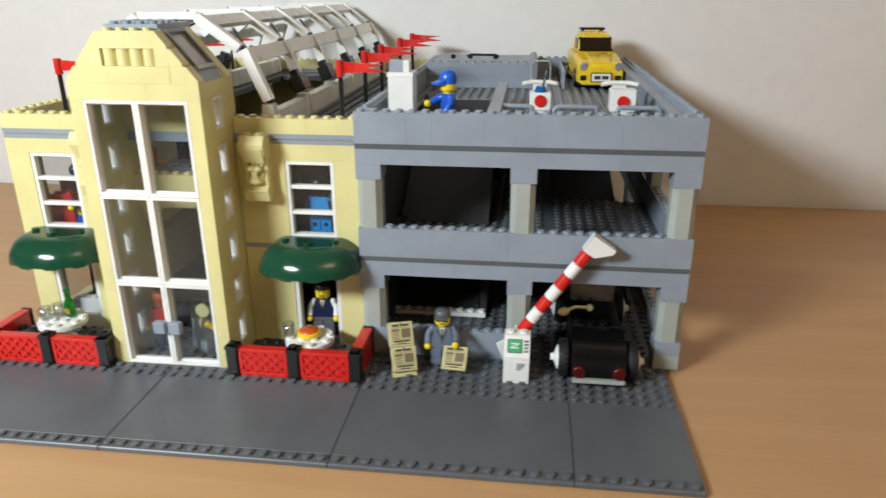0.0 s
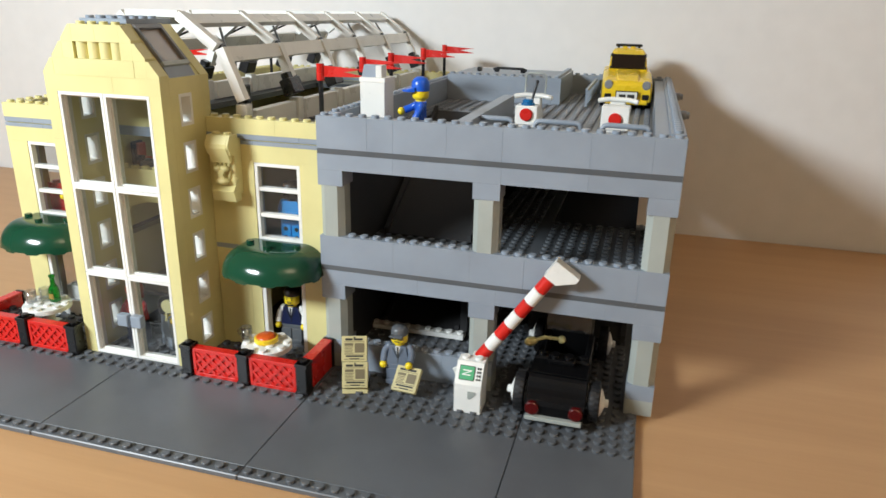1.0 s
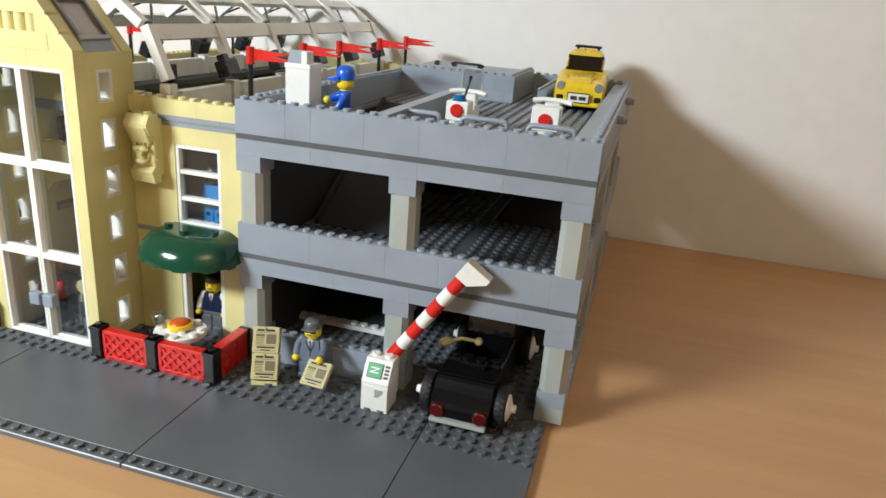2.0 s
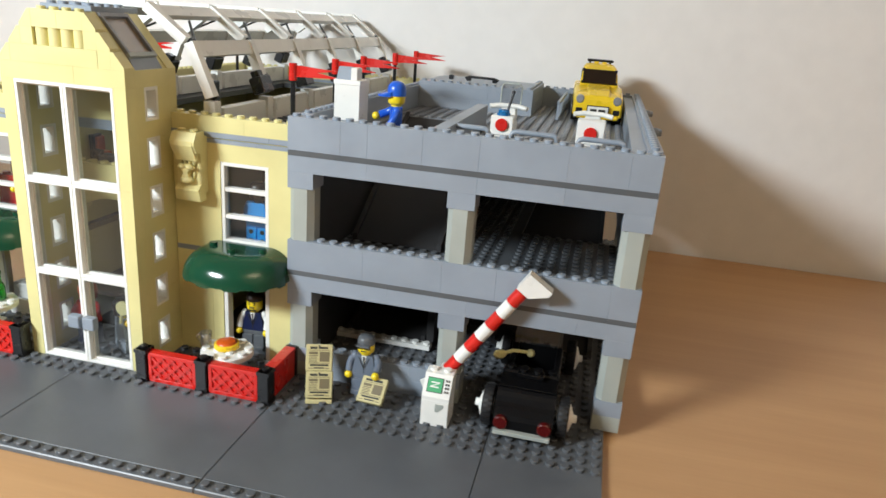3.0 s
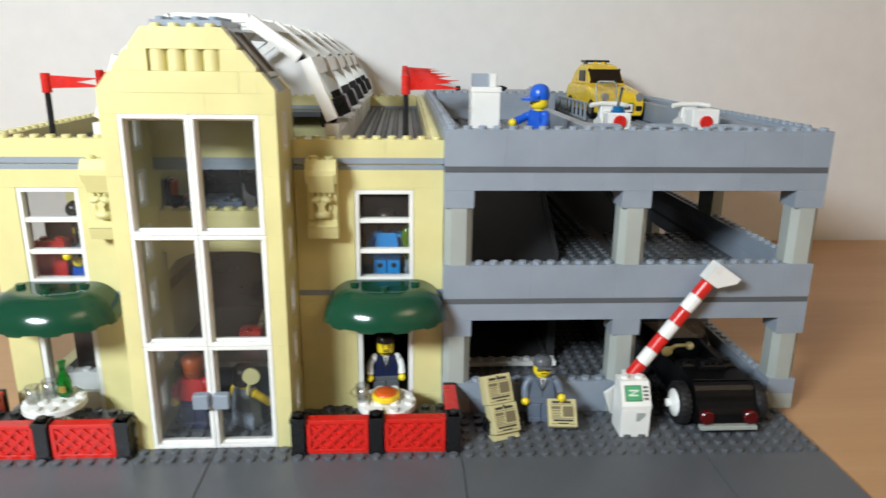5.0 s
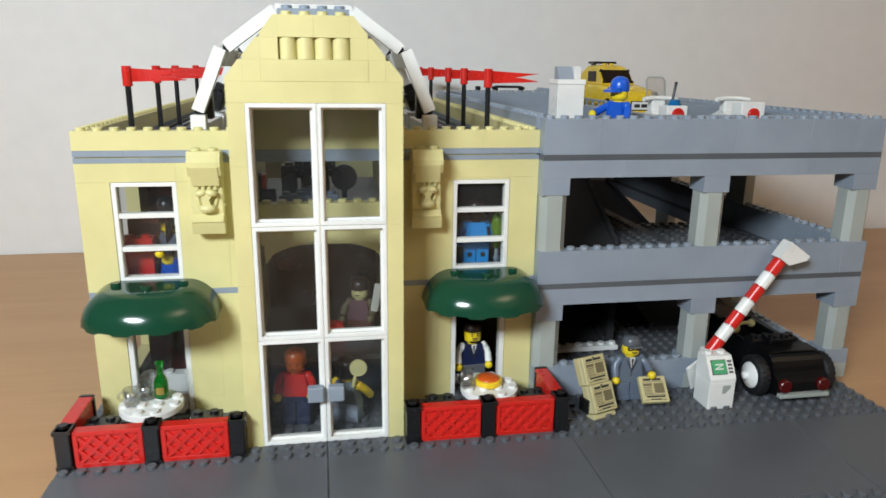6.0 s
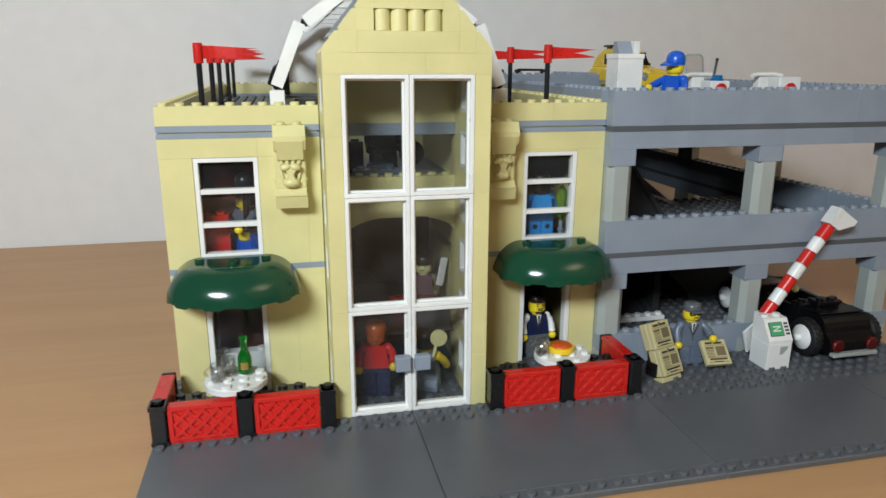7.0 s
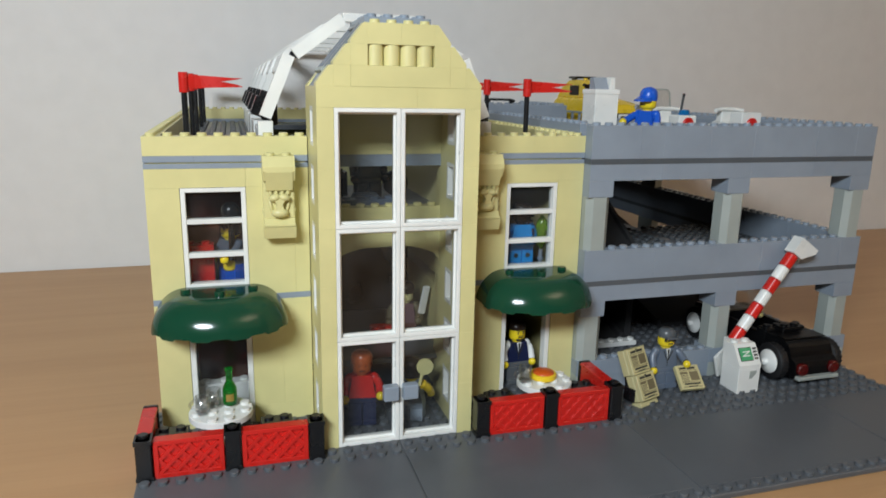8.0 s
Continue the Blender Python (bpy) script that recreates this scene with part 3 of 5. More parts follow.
for px in (CX0 - 0.004, CX1 - 0.004):
    part("partition", Mesh().box(px, px + U, TY + U + 0.0005, 0.118, FLOOR2 + P, 0.1405), TAN, house)
    part("partition", Mesh().box(px, px + U, TY + U + 0.0005, 0.118, 0.0022, FLOOR2 - P), TAN, house)
# flat roofs of the wings, in grooved dark grey plates
for a0, a1 in ((TX0 + U, 8 * U), (24 * U, TX1 - U)):
    m = Mesh().box(a0, a1, TY + U, TYB - U, TROOF - 2 * P, TROOF - P)
    nx, ny = int((a1 - a0) / U + 0.01), int((TYB - TY - 2 * U) / U)
    m.studs([(a0 + (i + 0.5) * U, TY + U + (j + 0.5) * U) for i in range(nx) for j in range(ny)], TROOF - P, n=8)
    part("flat_roof", m, DARK, house, "studded flat roof of dark grey plates")


def window(parent, x0, x1, y, z0, z1, bars=2, frame=0.0024, depth=0.006, name="window", lip=0.0):
    """White window frame with cross bars and clear panes."""
    m = Mesh()
    f = frame
    m.ring(x0 + 0.0001, x1 - 0.0001, z0 + 0.0001, z1 - 0.0001, f, y, y + depth)
    w = part(name, m, WHITE, parent, "white plastic window frame")
    for k in range(bars):
        zc = z0 + (z1 - z0) * (k + 1) / (bars + 1)
        part("glazing_bar", Mesh().box(x0 + f, x1 - f, y + 0.0005, y + depth - 0.001, zc - 0.0013, zc + 0.0013, c=0.0002), WHITE, w)
    if lip:
        part("inner_rim", Mesh().ring(x0 + f, x1 - f, z0 + f, z1 - f, lip, y + 0.0030, y + 0.0050), WHITE, w)
    edges = [z0 + f] + [z0 + (z1 - z0) * (k + 1) / (bars + 1) for k in range(bars)] + [z1 - f]
    for e0, e1 in zip(edges, edges[1:]):
        p = part("pane", Mesh().box(x0 + f + 0.0002, x1 - f - 0.0002, y + 0.0036, y + 0.0042, e0 + 0.0003, e1 - 0.0003), PANE, w, "clear plastic pane")
        p.visible_shadow = False
    return w


for k, (a0, a1) in enumerate(WX):
    window(house, a0, a1, TY + 0.0004, W2[0], W2TOP[k])
    if W2TOP[k] < W2[1]:
        part("filler_plate", Mesh().box(a0, a1, TY + 0.0002, TY + U, W2TOP[k], W2[1]), TAN, house)
    course(house, "x", a0, a1, TY, 0.0736, 0.0048, TAN)
    # tall door frame under the awning
    m = Mesh()
    m.box(a0 + 0.0001, a0 + 0.003, TY + 0.0004, TY + 0.0066, 0, 6 * B, c=0.0003).box(a1 - 0.003, a1 - 0.0001, TY + 0.0004, TY + 0.0066, 0, 6 * B, c=0.0003)
    m.box(a0 + 0.003, a1 - 0.003, TY + 0.0004, TY + 0.0066, 6 * B - 0.003, 6 * B, c=0.0003)
    d = part("door_frame", m, WHITE, house, "white plastic door frame")
    if k == 0:
        p = part("pane", Mesh().box(a0 + 0.0032, a1 - 0.0032, TY + 0.004, TY + 0.0046, 0.012, 6 * B - 0.0032), PANE, d)
        p.visible_shadow = False
        part("low_panel", Mesh().box(a0 + 0.0032, a1 - 0.0032, TY + 0.003, TY + 0.006, 0.0, 0.012, c=0.0003), WHITE, d)

# glazed bay: front piers, six tall frames, gable
bay = part("bay_front", Mesh().box(CX0 + 0.001, CX1 - 0.001, CY + 0.0012, CY + U - 0.0012, 0.1738, 0.1815), TAN, house, "tan front of the glazed bay with a stepped gable")
for z in range(6):
    for x in (CX0, CX1 - U):
        brick(bay, x, CY, z * 3 * B, U, U, 3 * B, TAN)
course(bay, "x", CX0, CX1, CY, 18 * B, B, TAN, sizes=(4, 6))
for k in range(3):
    z = 19 * B + k * B
    for side in (-1, 1):
        xo, xi = (CX0 + k * U, CX0 + (k + 1) * U) if side < 0 else (CX1 - k * U, CX1 - (k + 1) * U)
        out = [(xo, z), (xi, z), (xi, z + B - 0.0001), (xo + (xi - xo) * 0.78, z + B - 0.0001), (xo, z + 0.0016)]
        if side > 0:
            out = out[::-1]
        part("slope_brick", Mesh().prism(out, CY, CY + U), TAN, bay)
brick(bay, CX0 + U, CY, 19 * B, U, U, B, TAN)
brick(bay, CX0 + 2 * U, CY - 0.0002, 19 * B, 6 * U, U, B, TAN)
brick(bay, CX0 + 8 * U, CY, 19 * B, U, U, B, TAN)
for i in range(4):
    part("round_brick", Mesh().cyl(CX0 + (3.5 + i) * U, CY + U * 0.5, 20 * B + 0.0001, 21 * B - 0.0001, 0.00392, n=20), TAN, bay)
part("backing", Mesh().box(CX0 + 2 * U + 0.0002, CX1 - 2 * U - 0.0002, CY + U * 0.55, CY + U, 20 * B, 21 * B), TAN, bay)
for x in (CX0 + 2 * U, CX1 - 3 * U):
    brick(bay, x, CY, 20 * B, U, U, B, TAN)
brick(bay, CX0 + 3 * U, CY, 21 * B, 2 * U, U, B, TAN, True)
brick(bay, CX0 + 5 * U, CY, 21 * B, 2 * U, U, B, TAN, True)
for lv in range(3):
    for i in range(2):
        x0 = CX0 + U + i * 4 * U
        w = window(house, x0, x0 + 4 * U, CY, lv * 6 * B, (lv + 1) * 6 * B, bars=0, frame=0.0020, depth=0.0078, name="tall_window", lip=0.0011)
        if lv == 0:
            hx = x0 + 4 * U - 0.0090 if i == 0 else x0 + 0.0012
            part("handle", Mesh().box(hx, hx + 0.0080, CY - 0.0042, CY + 0.0008, 0.0245, 0.0325, c=0.0005), GREY, w, "light grey block handle")
# side walls of the bay, each with a column of small white windows
side_wins = [0.0096 + 0.0288 * k for k in range(6)]
for x in (CX0, CX1 - U):
    holes = [(-0.0160, -0.0035, z, z + 0.0192) for z in side_wins]
    zrows, z = [], 0.0
    cuts = sorted({0.0, 19 * B, *[h[2] for h in holes], *[h[3] for h in holes]})
    for c0, c1 in zip(cuts, cuts[1:]):
        k = max(1, round((c1 - c0) / B))
        zrows += [(c0 + j * (c1 - c0) / k, (c1 - c0) / k, TAN, False) for j in range(k)]
    sw = wall(house, "bay_side_wall", "y", CY + U, TY, x, zrows, holes)
    for h in holes:
        a0, a1, z0, z1 = h
        f = 0.0019
        m = Mesh().box(x, x + U, a0, a0 + f, z0, z1).box(x, x + U, a1 - f, a1, z0, z1).box(x, x + U, a0 + f, a1 - f, z0, z0 + f).box(x, x + U, a0 + f, a1 - f, z1 - f, z1)
        part("small_window", m, WHITE, sw, "small white window frame")
# roof of the bay: sloping roof lights between two gables, grey plates on the ridge
part("rear_gable", Mesh().prism([(CX0, 0.1568), (CX1, 0.1568), (CX1, 0.1824), (CX1 - 3 * U, 0.2112), (CX0 + 3 * U, 0.2112), (CX0, 0.1824)], TY - 0.001, TY + U - 0.001), TAN, house, "tan stepped gable behind the bay roof")
for side in (-1, 1):
    xo, xi = (CX0 + 0.001, CX0 + 3 * U) if side < 0 else (CX1 - 0.001, CX1 - 3 * U)
    e = 0.004 * side
    for a0, a1, name, mt in ((CY + U, CY + U + 0.003, "roof_light_rail", TAN), (TY - 0.0045, TY - 0.0012, "roof_light_rail", TAN)):
        out = [(xo, 0.1824), (xo - e, 0.1824 - 0.001), (xi - e, 0.2112), (xi, 0.2120)]
        part(name, Mesh().prism(out if side > 0 else out[::-1], a0, a1), mt, house)
    out = [(xo + (xi - xo) * 0.16, 0.1880), (xo + (xi - xo) * 0.16 - e * 0.5, 0.1868), (xi - e * 0.5, 0.2104), (xi, 0.2112)]
    part("roof_light", Mesh().prism(out if side > 0 else out[::-1], CY + U + 0.003, TY - 0.0045), TINTED, house, "smoky clear sloping roof light")
    xa, za, xb, zb = xo + (xi - xo) * 0.17, 0.1884, xo + (xi - xo) * 0.97, 0.2104
    px, pz = e * 0.35, 0.0012
    for f0, f1, name in ((0.0, 0.09, "lower_rim"), (0.91, 1.0, "upper_rim")):
        q = [(xa + (xb - xa) * f, za + (zb - za) * f) for f in (f0, f1)]
        out = [q[0], q[1], (q[1][0] + px, q[1][1] + pz), (q[0][0] + px, q[0][1] + pz)]
        part(name, Mesh().prism(out if side < 0 else out[::-1], CY + U + 0.003, TY - 0.0045), OLDGREY if f0 == 0 else MIDGREY, house)
    for a0, a1 in ((CY + U + 0.0032, CY + U + 0.0052), (TY - 0.0067, TY - 0.0047)):
        q = [(xa + (xb - xa) * f, za + (zb - za) * f) for f in (0.09, 0.91)]
        out = [q[0], q[1], (q[1][0] + px, q[1][1] + pz), (q[0][0] + px, q[0][1] + pz)]
        part("side_rim", Mesh().prism(out if side < 0 else out[::-1], a0, a1), MIDGREY, house)
    lo = [(xo, 0.1824), (xo - e * 1.2, 0.1824), (xo + (xi - xo) * 0.16 - e * 1.2, 0.1872), (xo + (xi - xo) * 0.16, 0.1884)]
    part("roof_slope", Mesh().prism(lo if side > 0 else lo[::-1], CY + U + 0.003, TY - 0.0045), GREY, house, "light grey sloping brick under the roof light")
ridge = Mesh().box(CX0 + 3 * U - 0.0002, CX1 - 3 * U + 0.0002, CY + U, TY + U, 0.2112, 0.2112 + P, c=0.0002)
ridge.studs([(CX0 + (3.5 + i) * U, CY + (1.5 + j) * U) for i in range(4) for j in range(4)], 0.2112 + P - 0.0001)
part("ridge_plate", ridge, GREY, house, "light grey studded plate on the bay ridge")


# white vault over the rear of the house
def vault_rib():
    """The cross-section of the vault: posts, two leaning bars a side and the top bar, as (x0, z0, x1, z1)."""
    c = 16 * U
    return [(c + s * 0.0605, 0.166, c + s * 0.0475, 0.1975) for s in (-1, 1)] + [(c + s * 0.0445, 0.198, c + s * 0.0195, 0.2165) for s in (-1, 1)]


vault = thing("vault_frame", "open white vaulted roof frame of hinged bars with black hinges", "roof frame", (16 * U, 0.19, 0.150))
RIBS = [0.0208 + 0.0705 * k for k in range(6)]


def beam(m, p, q, wide, y0, y1):
    """A bar in the cross-section plane from p to q (x, z), between y0 and y1."""
    p, q = Vector((p[0], 0, p[1])), Vector((q[0], 0, q[1]))
    d = (q - p).normalized()
    nrm = Vector((-d.z, 0, d.x)) * wide / 2
    out = [p + nrm, p - nrm, q - nrm, q + nrm]
    return m.prism([(o.x, o.z) for o in out], y0, y1)


for k, y in enumerate(RIBS):
    for x0, z0, x1, z1 in vault_rib():
        y0, y1 = y - 0.003, y + 0.003
        if k and z0 < 0.18:
            # the lower bars of the rear ribs end on a hinge above the post
            x0, z0 = x0 + (x1 - x0) * 0.28, z0 + (z1 - z0) * 0.28
        part("rib", beam(Mesh(), (x0, z0), (x1, z1), 0.0062, y0, y1), WHITE, vault)
        part("hinge", Mesh().cyl(0, 0, -0.0026, 0.0026, 0.0022, n=10, m=pose(x0, y + 0.004, z0, 90, 0, 0)), BLACK, vault, "black hinge")
    part("rib", Mesh().box(16 * U - 0.0195, 16 * U + 0.0195, y - 0.002, y + 0.002, 0.2150, 0.2195, c=0.0003), WHITE, vault)
    for s in (-1, 1):
        x = 16 * U + s * 0.0605
        part("post", Mesh().box(x - 0.0038, x + 0.0038, y - 0.0038, y + 0.0038, 0.1445, 0.1640 if k == 0 else 0.1610, c=0.0003), WHITE, vault)
        if k == 0:
            part("hinge", Mesh().box(x - s * 0.0035 - 0.0032, x - s * 0.0035 + 0.0032, y + 0.0032, y + 0.0100, 0.1615, 0.1755, c=0.0006), BLACK, vault, "black hinge")
            continue
        # a cranked hinge: a block under the rib, with a short arm up along it
        part("hinge", Mesh().box(-0.0046, 0.0046, -0.0125, 0.0034, -0.0058, 0.0058, m=pose(x - s * 0.0006, y, 0.1690, 0, -s * 22, 0), c=0.0007).box(-0.0030, 0.0030, -0.0095, -0.0030, 0.0056, 0.0100, m=pose(x - s * 0.0006, y, 0.1690, 0, -s * 22, 0), c=0.0005), BLACK, vault, "black hinge")
for k in range(5):
    y0, y1 = RIBS[k] + 0.003, RIBS[k + 1] - 0.003
    for s in (-1, 1):
        c = 16 * U
        # long rails at the top of each leaning bar, and the low wall between the posts
        part("rail", beam(Mesh(), (c + s * 0.0510, 0.1890), (c + s * 0.0475, 0.1978), 0.0034, y0, y1), WHITE, vault)
        part("rail", beam(Mesh(), (c + s * 0.0275, 0.2105), (c + s * 0.0200, 0.2160), 0.0034, y0, y1), WHITE, vault)
        part("low_wall", Mesh().box(c + s * 0.0605 - 0.0034, c + s * 0.0605 + 0.0034, y0 + 0.006, y1 - 0.004, 0.1445, 0.1590, c=0.0003), WHITE, vault)
        part("brace", Mesh().tube([(c + s * 0.0475, y0 + 0.002, 0.1965), (c + s * 0.030, y0 + 0.024, 0.2085)], 0.0009, 6), BLACK, vault)
for a0, a1, b0, b1 in ((8 * U, 10.2 * U, TY + U, TYB - U), (21.8 * U, 24 * U, TY + U, TYB - U), (10.2 * U, 21.8 * U, 0.345, TYB - U)):
    part("roof_rim", Mesh().box(a0, a1, b0, b1, TROOF - 2 * P - 0.002, TROOF - P - 0.0005), DARK, house, "dark grey roof rim round the open hall")
# ---------------------------------------------------------------- house fittings


def lion_bracket(cx, z0, z1):
    """A corbel with a moulded animal mask, in one tan piece."""
    m = Mesh()
    y = TY - 0.0036
    m.box(cx - 0.0078, cx + 0.0078, y - 0.0044, TY + 0.0004, z0 + 0.0040, z1 - 0.0030, c=0.0004)
    # foot: a block that leans in towards the bottom, with two thin steps on top
    m.prism([(y + 0.0005, z0), (y - 0.0058, z0), (y - 0.0078, z0 + 0.0062), (y + 0.0005, z0 + 0.0062)][::-1], cx - U, cx + U, "x")
    m.box(cx - 0.0079, cx + 0.0079, y - 0.0080, y + 0.0005, z0 + 0.0063, z0 + 0.0076, c=0.0003)
    m.prism([(y + 0.0005, z0 + 0.0076), (y - 0.0072, z0 + 0.0076), (y - 0.0046, z0 + 0.0102), (y + 0.0005, z0 + 0.0102)][::-1], cx - 0.0076, cx + 0.0076, "x")
    m.box(cx - 0.0076, cx + 0.0076, y - 0.0046, y + 0.0005, z0 + 0.0098, z0 + 0.0300, c=0.0006)

    def blob(x, dy, z, r, sx, sy, sz, turn=0):
        m.ball(0, 0, 0, r, m=pose(x, y + dy, z, 0, turn, 0) @ Matrix.Diagonal((sx, sy, sz, 1)), n=14)
    # brow, nose and muzzle
    for s in (-1, 1):
        blob(cx + s * 0.0024, -0.0076, z0 + 0.0214, 0.0030, 1.0, 0.80, 0.62, s * 14)
    m.prism([(cx - 0.0026, z0 + 0.0140), (cx + 0.0026, z0 + 0.0140), (cx + 0.0014, z0 + 0.0178), (cx + 0.0034, z0 + 0.0212), (cx - 0.0034, z0 + 0.0212), (cx - 0.0014, z0 + 0.0178)], y - 0.0088, y - 0.003)
    blob(cx, -0.0066, z0 + 0.0134, 0.0044, 1.0, 0.72, 0.58)
    for s in (-1, 1):
        # cheeks and the curls of the mane
        blob(cx + s * 0.0042, -0.0042, z0 + 0.0165, 0.0022, 0.5, 0.9, 1.7, s * 12)
        for k in range(3):
            blob(cx + s * (0.0066 - 0.0003 * k), -0.0022, z0 + 0.0128 + k * 0.0052, 0.0023, 0.55, 1.0, 1.4, s * (34 - 10 * k))
    # fringe under the hood
    for k in range(4):
        m.box(-0.0010, 0.0010, -0.0064, -0.002, -0.0022, 0.0022, m=pose(cx - 0.0045 + k * 0.0030, y, z0 + 0.0243, 0, -10 + 7 * k, 0), c=0.0006)
    # hood: leans out towards the top and back again, with cut lower corners
    out = [(y + 0.0005, z0 + 0.0248), (y - 0.0072, z0 + 0.0250), (y - 0.0112, z0 + 0.0345), (y - 0.0112, z0 + 0.0372), (y - 0.0082, z1), (y + 0.0005, z1)]
    m.prism(out[::-1], cx - 0.0066, cx + 0.0066, "x")
    for s in (-1, 1):
        side = [(y + 0.0005, z0 + 0.0290), (y - 0.0085, z0 + 0.0300), (y - 0.0110, z0 + 0.0350), (y - 0.0110, z0 + 0.0370), (y - 0.0080, z1), (y + 0.0005, z1)]
        m.prism(side[::-1], cx + s * 0.0072 - 0.0007, cx + s * 0.0072 + 0.0007, "x")
    m.studs([(cx - U / 2, y - 0.0040), (cx + U / 2, y - 0.0040)], z1 - 0.0002)
    return solid("lion_bracket", m, TAN, "tan moulded mask bracket on the house wall", "bracket", "wall brackets")


lion_bracket(9 * U, 0.1056, 0.1478)
lion_bracket(23 * U, 0.1056, 0.1478)


def awning(cx):
    """A half dome of dark green plastic, widest at its notched rim, with a flat back against the wall and three studs."""
    rx, ry, z0, h, fore = 0.0334, 0.0240, 0.0630, 0.0166, 0.0130
    ob = thing("awning", "glossy dark green half-dome awning over a house door", "awning", (cx, TY, z0), "door awnings")
    m = Mesh()
    n, rows = 60, 12
    lean = radians(10)

    def ring(k, inset):
        pts = []
        a = lean + (math.pi / 2 - lean) * k / rows
        r = math.cos(a) / math.cos(lean)
        up = (math.sin(a) - math.sin(lean)) / (1 - math.sin(lean))
        for i in range(n + 1):
            # straight cheeks next to the wall, then the half ellipse
            t = math.pi + math.pi * min(max(i - 2, 0), n - 4) / (n - 4)
            x = cx + (rx - inset) * (0.50 + 0.50 * r) * math.cos(t)
            y = TY - fore * max(0.0, min(1.0, i / 2, (n - i) / 2)) + (ry - inset) * (0.30 + 0.70 * r) * math.sin(t)
            # square notches along the rim
            dip = 0.0011 if k == 0 and (i % 10) in (3, 4, 5, 6, 7) else 0.0
            pts.append((x, min(y, TY - 0.0002), z0 + (h - inset) * up - dip))
        return pts
    outer = [ring(k, 0.0) for k in range(rows + 1)]
    inner = [ring(k, 0.0016) for k in range(rows + 1)]
    for rings, flip in ((outer, False), (inner, True)):
        v = [p for r in rings for p in r]
        f = []
        for k in range(rows):
            for i in range(n):
                q = (k * (n + 1) + i, k * (n + 1) + i + 1, (k + 1) * (n + 1) + i + 1, (k + 1) * (n + 1) + i)
                f.append(q[::-1] if flip else q)
        m.add(v, f, True)
        m.add(rings[rows], [tuple(range(n + 1))[:: -1 if flip else 1]])
    v = outer[0] + inner[0]
    m.add(v, [(i, n + 1 + i, n + 2 + i, i + 1) for i in range(n)])
    part("dome", m, GREEN, ob)
    for s, y in ((-1, TY - 0.0095), (0, TY - 0.0172), (1, TY - 0.0095)):
        x, z = cx + s * 0.0165, z0 + h - (0.0008 if s else 0.0006)
        part("stud", Mesh().cyl(x, y, z - 0.0015, z + 0.0027, 0.0025, n=14, c=0.0003), GREEN, ob)
    return ob


awning(5 * U + 0.0008)
awning(27 * U + 0.0002)


def flag(x, y, z0, dz):
    ob = thing("flag", "red forked plastic pennant on a black pole standing on the roof", "flag", (x, y, z0), "roof flags")
    part("pole", Mesh().cyl(x, y, z0, 0.1765 + dz, 0.0016, n=10), BLACK, ob, "black pole")
    m = Mesh()
    m.cyl(x, y, 0.1765 + dz, 0.1872 + dz, 0.0026, n=12, c=0.0003)
    # forked cloth with a slight wave, to the right
    v, f, n = [], [], 8
    for i in range(n + 1):
        u = i / n
        lx = x + 0.002 + 0.0285 * u
        w = 0.0007 * math.sin(u * 7)
        zc = 0.1824 + dz
        hi, lo = zc + 0.0036 - 0.0016 * u, zc - 0.0036 + 0.0010 * u
        gap = max(0.0, (u - 0.55) / 0.45) * 0.0022
        v += [(lx, y - 0.0006 + w, hi), (lx, y - 0.0006 + w, zc + gap), (lx, y - 0.0006 + w, zc - gap), (lx, y - 0.0006 + w, lo)]
        v += [(a, b + 0.0012, c) for a, b, c in v[-4:]]
    for i in range(n):
        a, b = i * 8, (i + 1) * 8
        for p, q in ((0, 1), (2, 3)):
            f += [(a + p, a + q, b + q, b + p), (b + 4 + p, b + 4 + q, a + 4 + q, a + 4 + p), (a + p, b + p, b + 4 + p, a + 4 + p), (b + q, a + q, a + 4 + q, b + 4 + q)]
    f += [(n * 8 + p, n * 8 + q, n * 8 + 4 + q, n * 8 + 4 + p) for p, q in ((0, 1), (2, 3))]
    m.add(v, f)
    part("pennant", m, RED, ob)
    return ob


FLAGY = [0.0505, 0.1225, 0.1840, 0.2720, 0.3450]
for k, y in enumerate(FLAGY):
    flag(0.2280, y, 0.1440, 0.0015)
    flag(0.0268, y, 0.1440, 0.0008)


# ---------------------------------------------------------------- fences, tables, chairs
def fence(xs, side_x, panels, label):
    ob = thing("fence", label, "fence", (xs[1], -5 * U, 0), "cafe fences")
    y0 = -5.06 * U
    for x in xs:
        m = Mesh().box(x + 0.0004, x + U - 0.0004, y0 - 0.0006, y0 + U, 0, 0.0208, c=0.0005)
        m.box(x, x + U, y0 - 0.0008, y0 + U, 0.0004, 0.0022).box(x, x + U, y0 - 0.0008, y0 + U, 0.0188, 0.0208)
        m.studs([(x + U / 2, y0 + U / 2)], 0.0207)
        part("post", m, BLACK, ob, "black post")
    for x in panels:
        lattice(ob, x + 0.0001, x + 4 * U - 0.0001, y0 + 0.0010)
    # short return towards the wall
    m = Mesh().box(side_x + 0.0008, side_x + U - 0.0012, y0 + U + 0.0002, y0 + 4.7 * U, 0.0002, 0.0196, c=0.0006)
    m.box(side_x + 0.0002, side_x + U - 0.0006, y0 + U + 0.0002, y0 + 4.7 * U, 0.0182, 0.0202, c=0.0004)
    part("panel", m, RED, ob)
    m = Mesh().box(side_x + 0.0004, side_x + U - 0.0004, y0 + 4.7 * U, y0 + 5.0 * U, 0, 0.0205, c=0.0004)
    part("post", m, BLACK, ob, "black post")
    return ob


